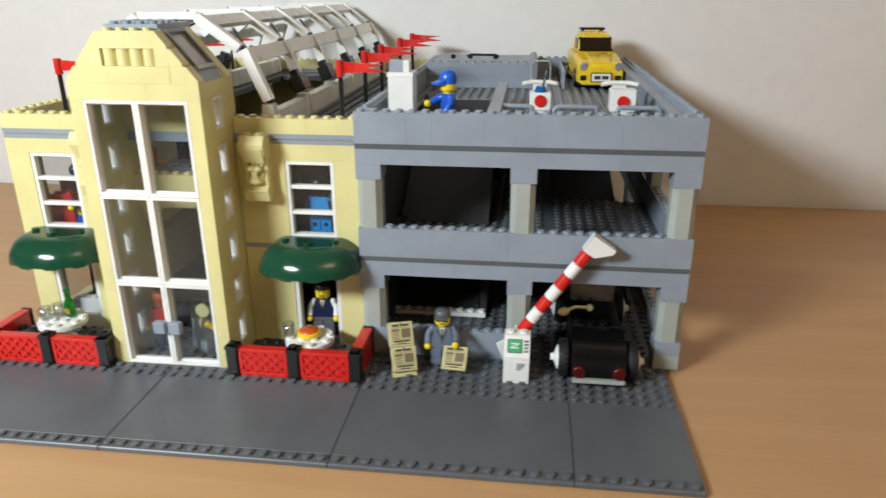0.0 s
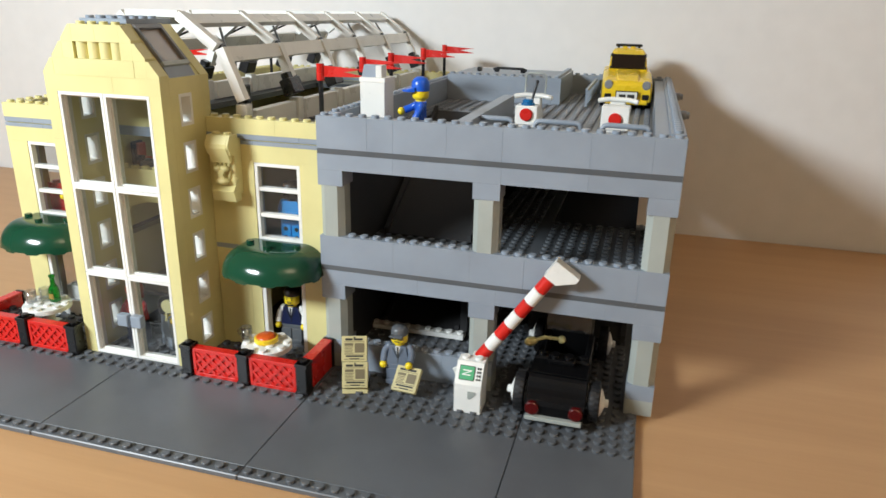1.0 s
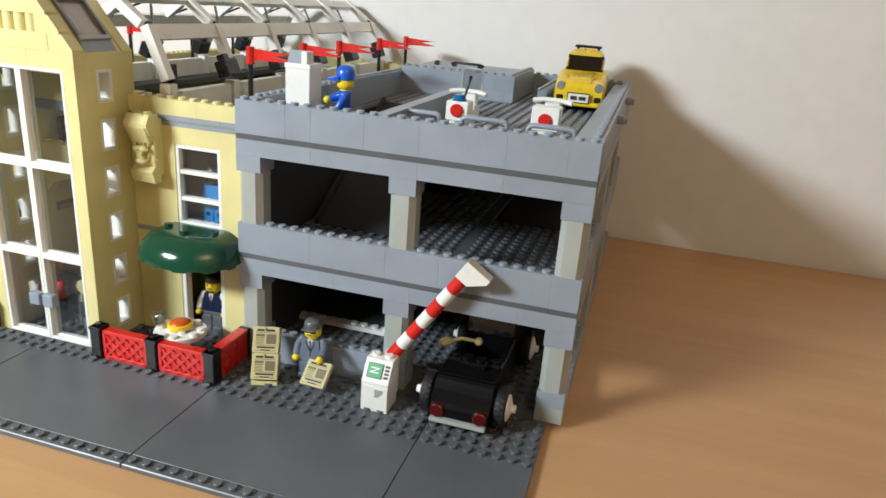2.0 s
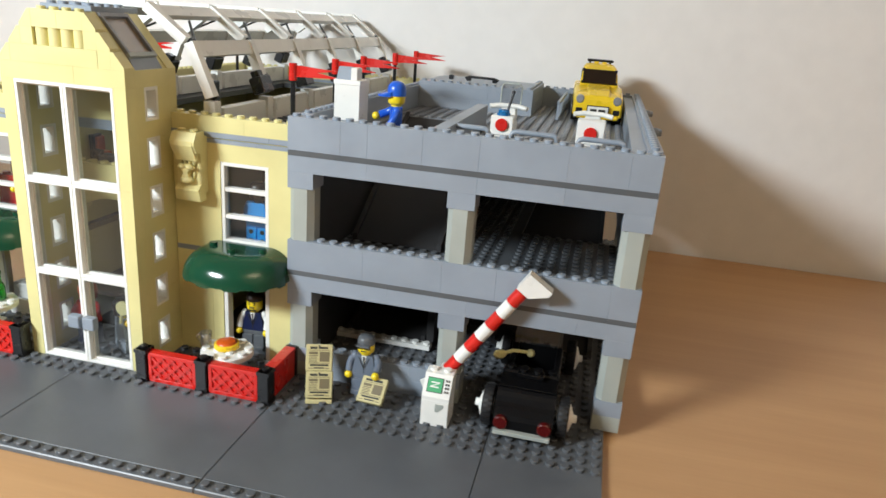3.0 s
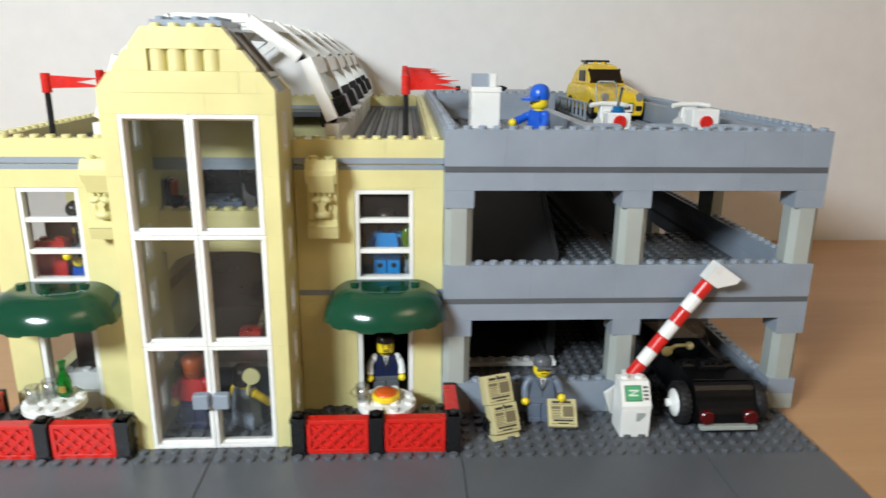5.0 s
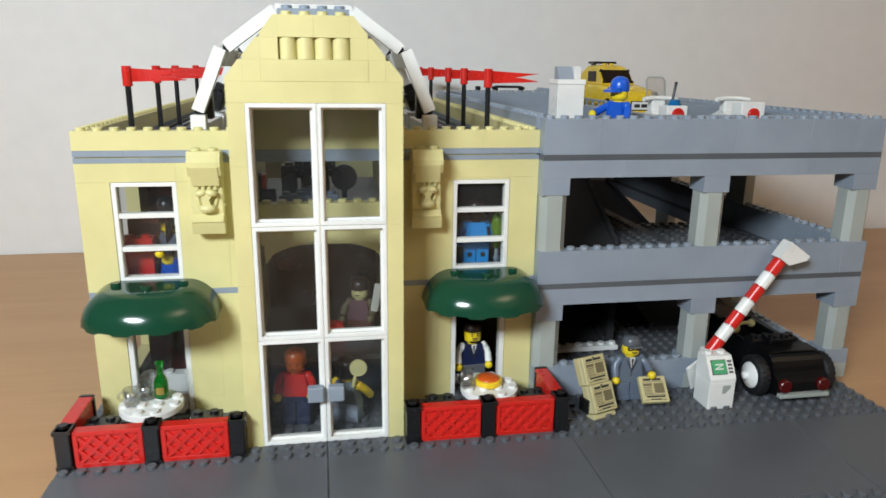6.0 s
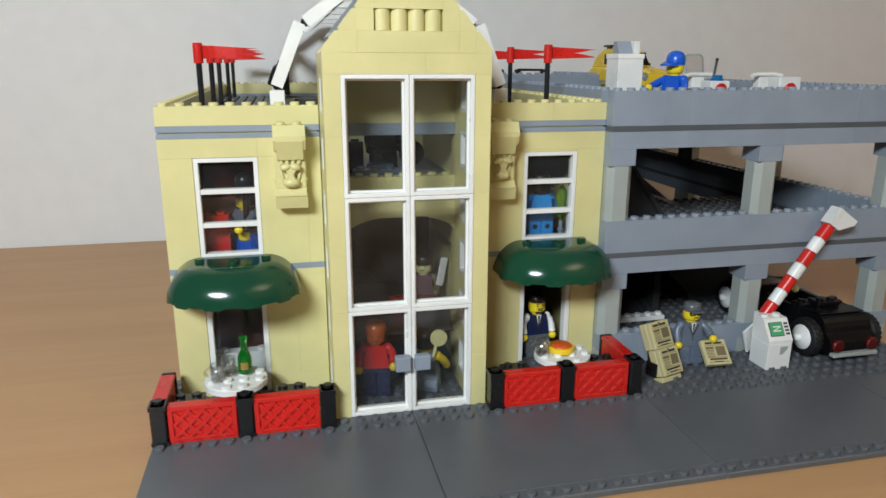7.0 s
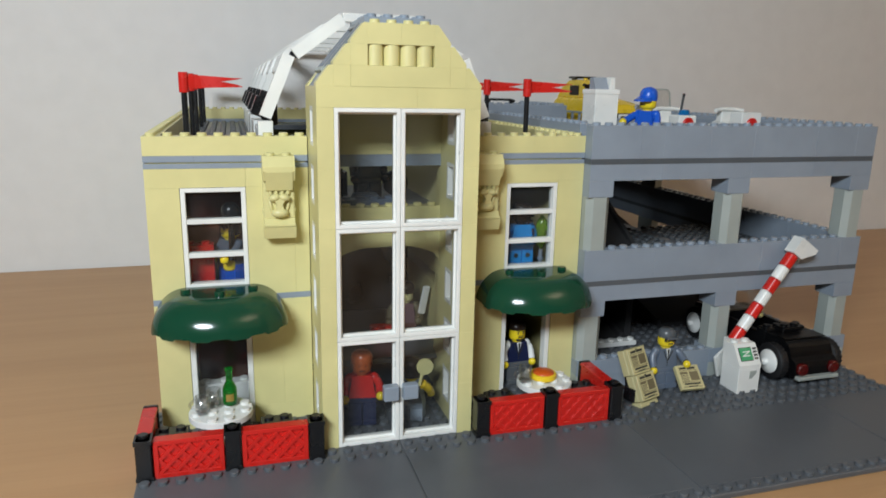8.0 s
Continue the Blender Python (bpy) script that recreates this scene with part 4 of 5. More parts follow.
def lattice(parent, x0, x1, y):
    """A rail panel with a recessed field and raised crossing strips."""
    zt, d, f = 0.0192, 0.0058, 0.0024
    field = y + 0.0013
    panel = part("panel", Mesh().ring(x0, x1, 0.0, zt, f, y, y + d, field), RED, parent)
    a, b, z0, z1 = x0 + f, x1 - f, f, zt - f
    h, step = z1 - z0, (b - a) / 4
    for s in (-1, 1):
        for i in range(-3, 8):
            # a 45 degree line, cut off at the sides of the field
            p = a + i * step
            u0, u1 = ((a - p) / h, (b - p) / h) if s > 0 else ((p - b) / h, (p - a) / h)
            u0, u1 = max(u0, 0.0), min(u1, 1.0)
            if u1 - u0 < 0.15:
                continue
            lo, hi = Vector((p + s * h * u0, z0 + h * u0)), Vector((p + s * h * u1, z0 + h * u1))
            dr = (hi - lo).normalized()
            o = Vector((-dr.y, dr.x)) * 0.00085
            out = [lo + o, lo - o, hi - o, hi + o]
            part("strip", Mesh().prism([tuple(q) for q in out], y + (0.0001 if s > 0 else 0.0004), field + 0.0004), RED, panel)
    return panel


fence((0, 5 * U, 10 * U), 0.0, (U, 6 * U), "low red lattice toy fence with black posts round a cafe table")
fence((21 * U, 26 * U, 31 * U), 31 * U, (22 * U, 27 * U), "low red lattice toy fence with black posts beside the newsstand")


def cafe_table(cx, cy):
    ob = thing("cafe_table", "round white studded toy table on a white leg", "table", (cx, cy, 0), "cafe tables")
    top = Mesh().cyl(cx, cy, 0.0160, 0.0192, 0.0158, n=32, c=0.0003)
    top.studs([(cx + (i - 1.5) * U, cy + (j - 1.5) * U) for i in range(4) for j in range(4) if (i, j) not in ((0, 0), (0, 3), (3, 0), (3, 3))], 0.0191)
    part("tabletop", top, WHITE, ob)
    part("leg", Mesh().cyl(cx, cy, 0.0017, 0.0160, 0.0039, n=16).cyl(cx, cy, 0.0017, 0.0048, 0.0078, n=16), WHITE, ob)
    return ob


cafe_table(0.0385, -0.0122)
cafe_table(0.2170, -0.0185)


def chair(cx, cy):
    ob = thing("chair", "small black toy chair with a studded seat", "chair", (cx, cy, 0), "cafe chairs")
    seat = Mesh().box(cx - U, cx + U, cy - U, cy + U, 0.0096, 0.0128, c=0.0003)
    seat.studs([(cx + i * U / 2, cy + j * U / 2) for i in (-1, 1) for j in (-1, 1)], 0.0127)
    part("seat", seat, BLACK, ob)
    part("leg", Mesh().box(cx - 0.004, cx + 0.004, cy - 0.004, cy + 0.004, 0.0017, 0.0096), BLACK, ob)
    return ob


for cx in (0.0150, 0.0660, 0.1900, 0.2420):
    chair(cx, -0.0200)


def mug(cx, cy, z, side):
    ob = thing("mug", "clear plastic toy mug standing on the cafe table", "mug", (cx, cy, z), "mugs on the tables")
    prof = [(0.0034, 0.0), (0.0036, 0.0090), (0.0030, 0.0090), (0.0028, 0.0012), (0.0001, 0.0012)]
    part("cup", Mesh().lathe([(r, z + h) for r, h in prof], cx, cy, 18).cyl(cx, cy, z, z + 0.0010, 0.0034, n=18), CLEAR, ob)
    pts = [(cx + side * (0.0034 + 0.0028 * math.sin(math.pi * i / 8)), cy, z + 0.0075 - 0.0056 * i / 8) for i in range(9)]
    part("handle", Mesh().tube(pts, 0.0007), CLEAR, ob)


mug(0.2040, -0.0205, 0.0206, -1)
mug(0.0300, -0.0165, 0.0206, -1)
mug(0.0352, -0.0095, 0.0206, -1)

BZ, DX = 0.0206, 0.2165
bottle = thing("bottle", "green clear toy bottle with a gold label on the table", "bottle", (0.0432, -0.0090, BZ))
part("glass", Mesh().lathe([(0.0001, BZ), (0.0034, BZ), (0.0036, BZ + 0.001), (0.0036, BZ + 0.0082), (0.0030, BZ + 0.0104), (0.0017, BZ + 0.0128), (0.0016, BZ + 0.0180), (0.0021, BZ + 0.0183), (0.0021, BZ + 0.0198), (0.0001, BZ + 0.0200)], 0.0432, -0.0090, 18), GREENGLASS, bottle)
part("paper_label", Mesh().lathe([(0.00372, BZ + 0.0026), (0.00372, BZ + 0.0066)], 0.0432, -0.0090, 10, a0=radians(238), a1=radians(302)), GOLD, bottle, "gold printed label")

dish = thing("dish", "yellow toy dish with a clear orange dome on the table", "dish", (DX, -0.0180, BZ))
part("plate", Mesh().cyl(DX, -0.0180, BZ, BZ + 0.0030, 0.0076, n=24, c=0.0004), YELLOW, dish)
part("food", Mesh().lathe([(0.0062, BZ + 0.0030), (0.0058, BZ + 0.0038), (0.0040, BZ + 0.0045), (0.0001, BZ + 0.0048)], DX, -0.0180, 20), ORANGE, dish, "clear orange dome")


# ---------------------------------------------------------------- toy figures, each one mesh
def figure(x, y, z, turn, legs, torso, head, hat, style, label, arms=None, lift=(0.0, 0.0), print_=None, short=0.0, holes=False):
    """A small plastic toy figure: legs, tapered body, arms, claw grips, round head and headgear."""
    arms = arms or torso
    mats = [legs, torso, arms, SKIN if head in (SKIN, RUST) else arms, head, hat, INK, WHITE]
    M = pose(x, y, z - short, 0, 0, turn)
    m = Mesh()
    m.slot = 0
    for s in (-1, 1):
        m.box(s * 0.0039 - 0.0037, s * 0.0039 + 0.0037, -0.0036, 0.0036, short, 0.0125, m=M, c=0.0004)
        m.box(s * 0.0039 - 0.0037, s * 0.0039 + 0.0037, -0.0050, 0.0036, short, short + 0.0030, m=M, c=0.0003)
    m.box(-0.0077, 0.0077, -0.0034, 0.0034, 0.0125, 0.0156, m=M, c=0.0004)
    if holes:
        m.slot = 6
        for hx in (-0.0039, 0.0039):
            for hz in (0.0035, 0.0095):
                m.cyl(0, 0, 0, 0.0003, 0.0015, n=12, m=M @ pose(hx, 0.0036, hz, -90, 0, 0))
    m.slot = 1
    out = [(-0.0075, 0.0156), (0.0075, 0.0156), (0.0052, 0.0284), (-0.0052, 0.0284)]
    m.prism(out, -0.0034, 0.0034, m=M)
    if print_:
        m.slot = 7
        m.prism([(0.0, 0.0215), (0.0016, 0.0283), (-0.0016, 0.0283)], -0.0037, -0.0034, m=M)
        m.slot = 6
        m.prism([(0.0, 0.0205), (0.0007, 0.0278), (-0.0007, 0.0278)], -0.0039, -0.0037, m=M)
        for s in (-1, 1):
            m.prism([(s * 0.0003, 0.0200), (s * 0.0034, 0.0268), (s * 0.0030, 0.0270), (s * 0.0001, 0.0206)][::s], -0.0037, -0.0034, m=M)
        for k in range(2):
            m.cyl(0, 0, 0, 0.0003, 0.0004, n=8, m=M @ pose(0, -0.0034, 0.0176 + k * 0.0016, 90, 0, 0))
    for s, up in ((-1, lift[0]), (1, lift[1])):
        m.slot = 2
        sh = Vector((s * 0.0066, 0.0, 0.0262))
        el = Vector((s * 0.0094, -0.0012 - 0.0035 * up, 0.0212 + 0.002 * up))
        wr = Vector((s * 0.0094, -0.0030 - 0.0058 * up, 0.0168 + 0.0045 * up))
        m.ball(*sh, 0.0027, m=M)
        m.tube([sh, sh.lerp(el, 0.5) + Vector((s * 0.0006, 0, 0)), el, el.lerp(wr, 0.6), wr], 0.0023, 10, M)
        m.slot = 3
        hd = wr + (wr - el).normalized() * 0.0022
        m.ball(*hd, 0.0024, m=M, n=10)
    m.slot = 4
    m.cyl(0, 0, 0.0284, 0.0296, 0.0031, n=14, m=M)
    m.lathe([(0.0036, 0.0294), (0.0049, 0.0304), (0.0051, 0.0318), (0.0051, 0.0356), (0.0047, 0.0372), (0.0036, 0.0380), (0.0001, 0.0381)], 0, 0, 18, M)
    m.slot = 6
    for s in (-1, 1):
        m.ball(s * 0.0017, -0.0049, 0.0346, 0.0005, m=M, n=6)
    m.box(-0.0015, 0.0015, -0.0053, -0.0049, 0.0318, 0.0323, m=M)
    m.slot = 5
    if style == "cap":
        m.lathe([(0.0055, 0.0345), (0.0056, 0.0375), (0.0052, 0.0400), (0.0040, 0.0418), (0.0020, 0.0428), (0.0001, 0.0430)], 0, 0, 18, M)
        v = [(0.0054 * math.cos(a), -0.0036 - 0.0072 * k * math.sin(a) ** 0.8 - 0.0002, 0.0356 + dz - 0.0016 * k) for dz in (0.0, 0.0011) for k in (0, 1) for a in [math.pi * i / 8 for i in range(9)]]
        f = [(i, i + 1, 10 + i, 9 + i) for i in range(8)]
        f = [q[::-1] for q in f] + [tuple(18 + j for j in q) for q in f] + [(9 + i, 10 + i, 28 + i, 27 + i) for i in range(8)]
        m.add(v, f, m=M)
    elif style == "hair":
        m.lathe([(0.0057, 0.0350), (0.0060, 0.0372), (0.0056, 0.0396), (0.0042, 0.0412), (0.0001, 0.0418)], 0, 0.0004, 18, M)
        m.lathe([(0.0058, 0.0312), (0.0059, 0.0352)], 0, 0.0004, 12, M, a0=radians(-15), a1=radians(195))
    elif style == "flat":
        m.lathe([(0.0052, 0.0352), (0.0053, 0.0366), (0.0050, 0.0390), (0.0040, 0.0402), (0.0001, 0.0406)], 0, 0, 18, M)
        m.box(-0.0042, 0.0042, -0.0078, -0.0040, 0.0354, 0.0364, m=M, c=0.0004)
        # dark spectacles
        m.slot = 6
        for s in (-1, 1):
            m.box(s * 0.0020 - 0.0014, s * 0.0020 + 0.0014, -0.0054, -0.0046, 0.0350, 0.0353, m=M)
            m.box(s * 0.0020 - 0.0013, s * 0.0020 + 0.0013, -0.0054, -0.0046, 0.0334, 0.0337, m=M)
            m.box(s * 0.0034 - 0.0002, s * 0.0034 + 0.0002, -0.0052, -0.0036, 0.0334, 0.0353, m=M)
            m.box(s * 0.0007 - 0.0002, s * 0.0007 + 0.0002, -0.0054, -0.0048, 0.0334, 0.0353, m=M)
    elif style == "beard":
        m.lathe([(0.0054, 0.0363), (0.0057, 0.0376), (0.0053, 0.0396), (0.0040, 0.0408), (0.0001, 0.0412)], 0, 0.0004, 18, M)
        m.slot = 6
        m.lathe([(0.0042, 0.0295), (0.0050, 0.0302), (0.00525, 0.0312)], 0, 0, 12, M, a0=radians(238), a1=radians(302))
        m.box(-0.0018, 0.0018, -0.0054, -0.0049, 0.0328, 0.0332, m=M)
        for s in (-1, 1):
            m.box(s * 0.0017 - 0.0009, s * 0.0017 + 0.0009, -0.0053, -0.0047, 0.0357, 0.0360, m=M)
    ob = solid("toy_figure", m, mats, label, "toy figure", "toy figures")
    return ob


figure(0.3035, -0.0090, 0.0017, 0, SAND, SAND, SKIN, DARK, "flat", "small plastic toy figure in grey suit and flat cap", lift=(0.0, 0.9), print_=True, short=0.0022)
figure(0.2155, 0.0200, 0.0022, 4, DARK, NAVY, SKIN, HAIR, "beard", "small plastic toy figure in a dark waistcoat standing in the doorway", arms=WHITE, print_=True, short=0.0014)
figure(0.3025, 0.0315, DECK + 0.0015, -70, BLUE, BLUE, SKIN, BLUE, "cap", "small plastic toy figure in blue overalls and cap", lift=(1.1, 0.2), short=0.0030)
figure(0.1122, -0.0095, 0.0017, -8, NAVY, RED, RUST, RUST, "hair", "small plastic toy figure with red top seen behind the bay glass", lift=(0.2, 0.8))
figure(0.1395, -0.0110, 0.0017, 150, GREY, GREY, SKIN, HAIR, "hair", "small plastic toy figure in grey seen behind the bay glass", arms=YELLOW, lift=(0.6, 0.2), short=0.0055)
figure(0.2168, 0.0250, FLOOR2 + P + 0.0006, 180, AZURE, AZURE, HAIR, HAIR, "hair", "small plastic toy figure in bright blue at a window", arms=AZURE, holes=True)
figure(0.0472, 0.0262, FLOOR2 + P, -55, BLUE, SAND, SKIN, HAIR, "hair", "small plastic toy figure in grey and blue inside the upper room", arms=SAND, lift=(0.2, 1.0), short=0.0015)
figure(0.1255, 0.0420, 0.1152, 10, BLACK, BLACK, HAIR, HAIR, "hair", "small black plastic toy figure in the top gallery")
# arms in a darker sepia: the hall's dimness put into their colour
figure(0.1500, 0.0470, HALL, -20, BROWN, PINK, TAN, HAIR, "hair", "small plastic toy figure with dull pink top in the hall", arms=SEPIA, lift=(0.4, 0.9), short=0.008)
bat = Mesh().box(-0.0022, 0.0022, -0.0012, 0.0012, 0.0, 0.0190, m=pose(0.1580, 0.0380, HALL + 0.0150, 10, 8, 0), c=0.0006)
bat.tube([(0.1570, 0.0380, HALL + 0.0150), (0.1565, 0.0382, HALL + 0.0090)], 0.0010)
solid("bat", bat, WHITE, "white toy bat held upright in the dim hall", "bat")
stool = Mesh().box(0.1270, 0.1400, 0.0330, 0.0460, HALL + 0.0002, HALL + 0.0080, c=0.0005)
solid("stool", stool.studs([(0.1300, 0.0365), (0.1370, 0.0365)], HALL + 0.0079), RED, "low red studded toy stool in the dim hall", "stool")
part("gallery_floor", Mesh().box(CX0 - 0.001, CX1 + 0.001, TY + U + 0.0005, 0.118, 0.1120, 0.1152), DARK, house)

racket = Mesh().cyl(0, 0, -0.0008, 0.0008, 0.0046, n=20, m=pose(0.1452, -0.0185, 0.0345, 90, 0, 0))
racket.tube([(0.1438, -0.0182, 0.0305), (0.1424, -0.0180, 0.0235)], 0.0009)
solid("paddle", racket, TAN, "tan round toy paddle held up behind the glass door", "paddle")


# ---------------------------------------------------------------- furniture seen through the windows
def cabinet(name, x0, x1, y0, y1, z0, z1, mt, label):
    m = Mesh().box(x0, x1, y0, y1, z0, z1, c=0.0004)
    nx, ny = max(1, int((x1 - x0) / U + 0.1)), max(1, int((y1 - y0) / U + 0.1))
    m.studs([(x0 + (i + 0.5) * (x1 - x0) / nx, y0 + (j + 0.5) * (y1 - y0) / ny) for i in range(nx) for j in range(ny)], z1 - 0.0002)
    return solid(name, m, mt, label, "cabinet")


solid("grille", Mesh().box(0.2205, 0.2213, 0.0225, 0.0233, 0.1000, 0.1085).box(0.2213, 0.2243, 0.0225, 0.0233, 0.1018, 0.1026).box(0.2213, 0.2238, 0.0225, 0.0233, 0.1044, 0.1052).box(0.2213, 0.2243, 0.0225, 0.0233, 0.1072, 0.1080).box(0.2200, 0.2245, 0.0220, 0.0240, FLOOR2 + P, 0.1000), [NAVY], "small navy toy post with a bar grille on top", "post")
TM = pose(0.0462, 0.0205, FLOOR2 + P + 0.0002, 0, 0, 20)
tiny = Mesh().prism([(-0.0048, 0.0), (0.0048, 0.0), (0.0036, 0.0108), (-0.0036, 0.0108)], -0.0028, 0.0028, m=TM)
tiny.slot = 1
tiny.lathe([(0.0024, 0.0108), (0.0033, 0.0114), (0.0035, 0.0124), (0.0035, 0.0150), (0.0031, 0.0162), (0.0001, 0.0168)], 0, 0, 18, TM)
solid("toy_figure", tiny, [BLUE, SKIN], "seated plastic toy figure with blue body at a window", "toy figure", "toy figures")
cabinet("cabinet", 0.0218, 0.0385, 0.0215, 0.0300, FLOOR2 + P, 0.0985, RED, "red studded toy cabinet inside the upper room")
cabinet("wardrobe", 0.0240, 0.0420, 0.0315, 0.0395, FLOOR2 + P, 0.1070, BROWN, "dark brown toy wardrobe at the back of the upper room")
cabinet("counter", 0.0250, 0.0560, 0.0200, 0.0280, 0.0022, 0.0195, WHITE, "white studded toy counter behind the shop window")
cabinet("sofa", 0.0262, 0.0550, 0.0420, 0.0580, 0.0022, 0.0420, BROWN, "reddish brown toy sofa inside the ground-floor room")
cabinet("desk", 0.1060, 0.1380, 0.0190, 0.0270, 0.1152, 0.1210, SAND, "light grey toy desk behind the top bay window")
bag = Mesh().ball(0.0478, 0.0192, 0.1172, 0.0048)
solid("globe", bag.cyl(0.0478, 0.0192, FLOOR2 + P + 0.0168, 0.1180, 0.0016), BLACK, "round black toy lamp inside the upper room", "lamp")
fl = thing("floor_lamp", "lime green clear toy lamp on a grey stem by the window", "lamp", (0.2285, 0.0200, FLOOR2 + P))
part("shade", Mesh().lathe([(0.0001, 0.0872), (0.0012, 0.0876), (0.0034, 0.0925), (0.0026, 0.0960), (0.0036, 0.1000), (0.0030, 0.1050), (0.0008, 0.1085)], 0.2285, 0.0200, 14), LIMEGLASS, fl)
part("stem", Mesh().cyl(0.2285, 0.0200, FLOOR2 + P, 0.0874, 0.0013, n=10).cyl(0.2285, 0.0200, 0.0810, 0.0826, 0.0020, n=12).cyl(0.2285, 0.0200, FLOOR2 + P, FLOOR2 + P + 0.0016, 0.0038, n=14), GREY, fl, "light grey stem")
# top gallery: a leaning desk panel, a dark cupboard and an oval dark back
cabinet("cupboard", 0.1060, 0.1150, 0.0500, 0.0580, 0.1152, 0.1330, BLACK, "narrow black toy cupboard in the top gallery")
slope = Mesh().prism([(0.1120, 0.1154), (0.1330, 0.1154), (0.1290, 0.1225), (0.1160, 0.1225)], 0.0270, 0.0370)
solid("sloped_block", slope, SAND, "sand blue sloped toy block in the top gallery", "block")
back = Mesh().cyl(0, 0, -0.0015, 0.0015, 0.0075, n=20, m=pose(0.1420, 0.0420, 0.1270, 90, 0, 0))
back.box(0.1405, 0.1435, 0.0410, 0.0430, 0.1152, 0.1220)
solid("round_chair", back, BLACK, "black round-backed toy chair in the top gallery", "chair")
armchair = thing("armchair", "black toy armchair with orange cushions in the top gallery", "chair", (0.099, 0.031, 0.1152))
part("frame", Mesh().box(0.0940, 0.0965, 0.0260, 0.0360, 0.1152, 0.1325, c=0.0004).box(0.0965, 0.1040, 0.0260, 0.0360, 0.1152, 0.1192, c=0.0004).box(0.0965, 0.1040, 0.0260, 0.0280, 0.1192, 0.1235, c=0.0004), BLACK, armchair)
part("back_cushion", Mesh().box(0.0966, 0.0990, 0.0284, 0.0358, 0.1215, 0.1312, c=0.0005), ORANGE, armchair, "orange back cushion")
part("seat_cushion", Mesh().box(0.0966, 0.1038, 0.0284, 0.0358, 0.1193, 0.1214, c=0.0005), ORANGE, armchair, "orange seat cushion")
# ---------------------------------------------------------------- street: newsstand, ticket machine, barrier, roadster
def newspaper(parent, M, name="newspaper"):
    """A tan two-by-two tile printed with a front page."""
    a = 0.0078
    t = part(name, Mesh().box(-a, a, -0.0016, 0.0016, 0, 0.0156, m=M, c=0.0003), PAGE, parent)
    ink = Mesh()
    f = lambda x0, x1, z0, z1: ink.box(x0, x1, -0.00185, -0.0015, z0, z1, m=M)
    for k, (a0, a1) in enumerate(((-0.0055, -0.0012), (-0.0004, 0.0050))):
        f(a0, a1, 0.0128, 0.0141)
    f(-0.0006, 0.0004, 0.0141, 0.0150)
    f(-0.0052, 0.0056, 0.0028, 0.0038)
    f(-0.0030, 0.0032, 0.0013, 0.0020)
    part("headline", ink, INK, t)
    grey_ = Mesh()
    g = lambda x0, x1, z0, z1: grey_.box(x0, x1, -0.0018, -0.0015, z0, z1, m=M)
    g(0.0002, 0.0060, 0.0054, 0.0112)
    g(-0.0060, -0.0008, 0.0096, 0.0112)
    g(-0.0060, -0.0008, 0.0086, 0.0091)
    for k in range(4):
        g(-0.0060, -0.0008 - 0.0006 * (k % 2), 0.0050 + k * 0.0009, 0.0054 + k * 0.0009)
    g(-0.0062, 0.0062, 0.0119, 0.0122)
    g(-0.0062, 0.0062, 0.0043, 0.0046)
    g(-0.0062, -0.0036, 0.0012, 0.0016)
    g(0.0038, 0.0062, 0.0012, 0.0016)
    part("column_print", grey_, SEPIA, t)
    return t


stand = thing("newsstand", "two tan printed toy newspapers racked on a black stand", "newsstand", (0.279, -0.026, 0))
MR = pose(0.2800, -0.0215, 0.0, 0, 0, 19)
part("rack", Mesh().box(-0.0078, 0.0078, -0.0040, 0.0060, 0.0017, 0.0045, m=MR, c=0.0003).prism([(-0.0030, 0.0017), (0.0070, 0.0017), (0.0105, 0.0300), (0.0080, 0.0300)], -0.0050, 0.0050, "x", m=MR), BLACK, stand)
M1 = pose(0.2818, -0.0290, 0.0042, -26, 0, 19)
M2 = M1 @ Matrix.Translation((-0.0006, 0.0010, 0.0158))
for M in (M1, M2):
    part("backing_tile", Mesh().box(-0.0078, 0.0078, 0.0017, 0.0066, 0.0, 0.0155, m=M, c=0.0003), PAGE, stand)
    newspaper(stand, M)
part("side_bar", Mesh().box(-0.0094, -0.0080, -0.0030, 0.0050, 0.0017, 0.0100, m=MR, c=0.0003), BLACK, stand, "black side bar")
part("foot_tile", Mesh().box(-0.0078, 0.0078, 0.0010, 0.0080, -0.0036, -0.0004, m=M1, c=0.0003), PAGE, stand)
paper = thing("newspaper", "tan printed toy newspaper held out by the grey-suited figure", "newspaper", (0.3125, -0.0260, 0.013))
newspaper(paper, pose(0.3125, -0.0280, 0.0062, -46, 0, -4), "page")

machine = thing("ticket_machine", "white toy ticket machine with a green screen beside the barrier", "ticket machine", (44 * U, -0.020, 0))
kx0, kx1, ky0, ky1 = 43 * U, 45 * U, -0.0290, -0.0130
body = Mesh().box(kx0, kx1, ky0, ky1, 0.0, 0.0164, c=0.0003)
body.prism([(ky0, 0.0164), (ky1, 0.0164), (ky1, 0.0300), (ky0 + 0.0074, 0.0300), (ky0, 0.0186)][::-1], kx0, kx1, "x")
body.studs([(kx0 + 0.5 * U, ky1 - 0.5 * U), (kx1 - 0.5 * U, ky1 - 0.5 * U)], 0.0299)
part("body", body, WHITE, machine)
tilt = math.degrees(math.atan2(0.0074, 0.0114))
MS = pose(44 * U, ky0 + 0.0036, 0.0242, -tilt, 0, 0)
part("screen", Mesh().box(-0.0055, 0.0029, -0.0006, 0.0002, -0.0036, 0.0042, m=MS), SCREEN, machine, "green printed screen with a dark rim")
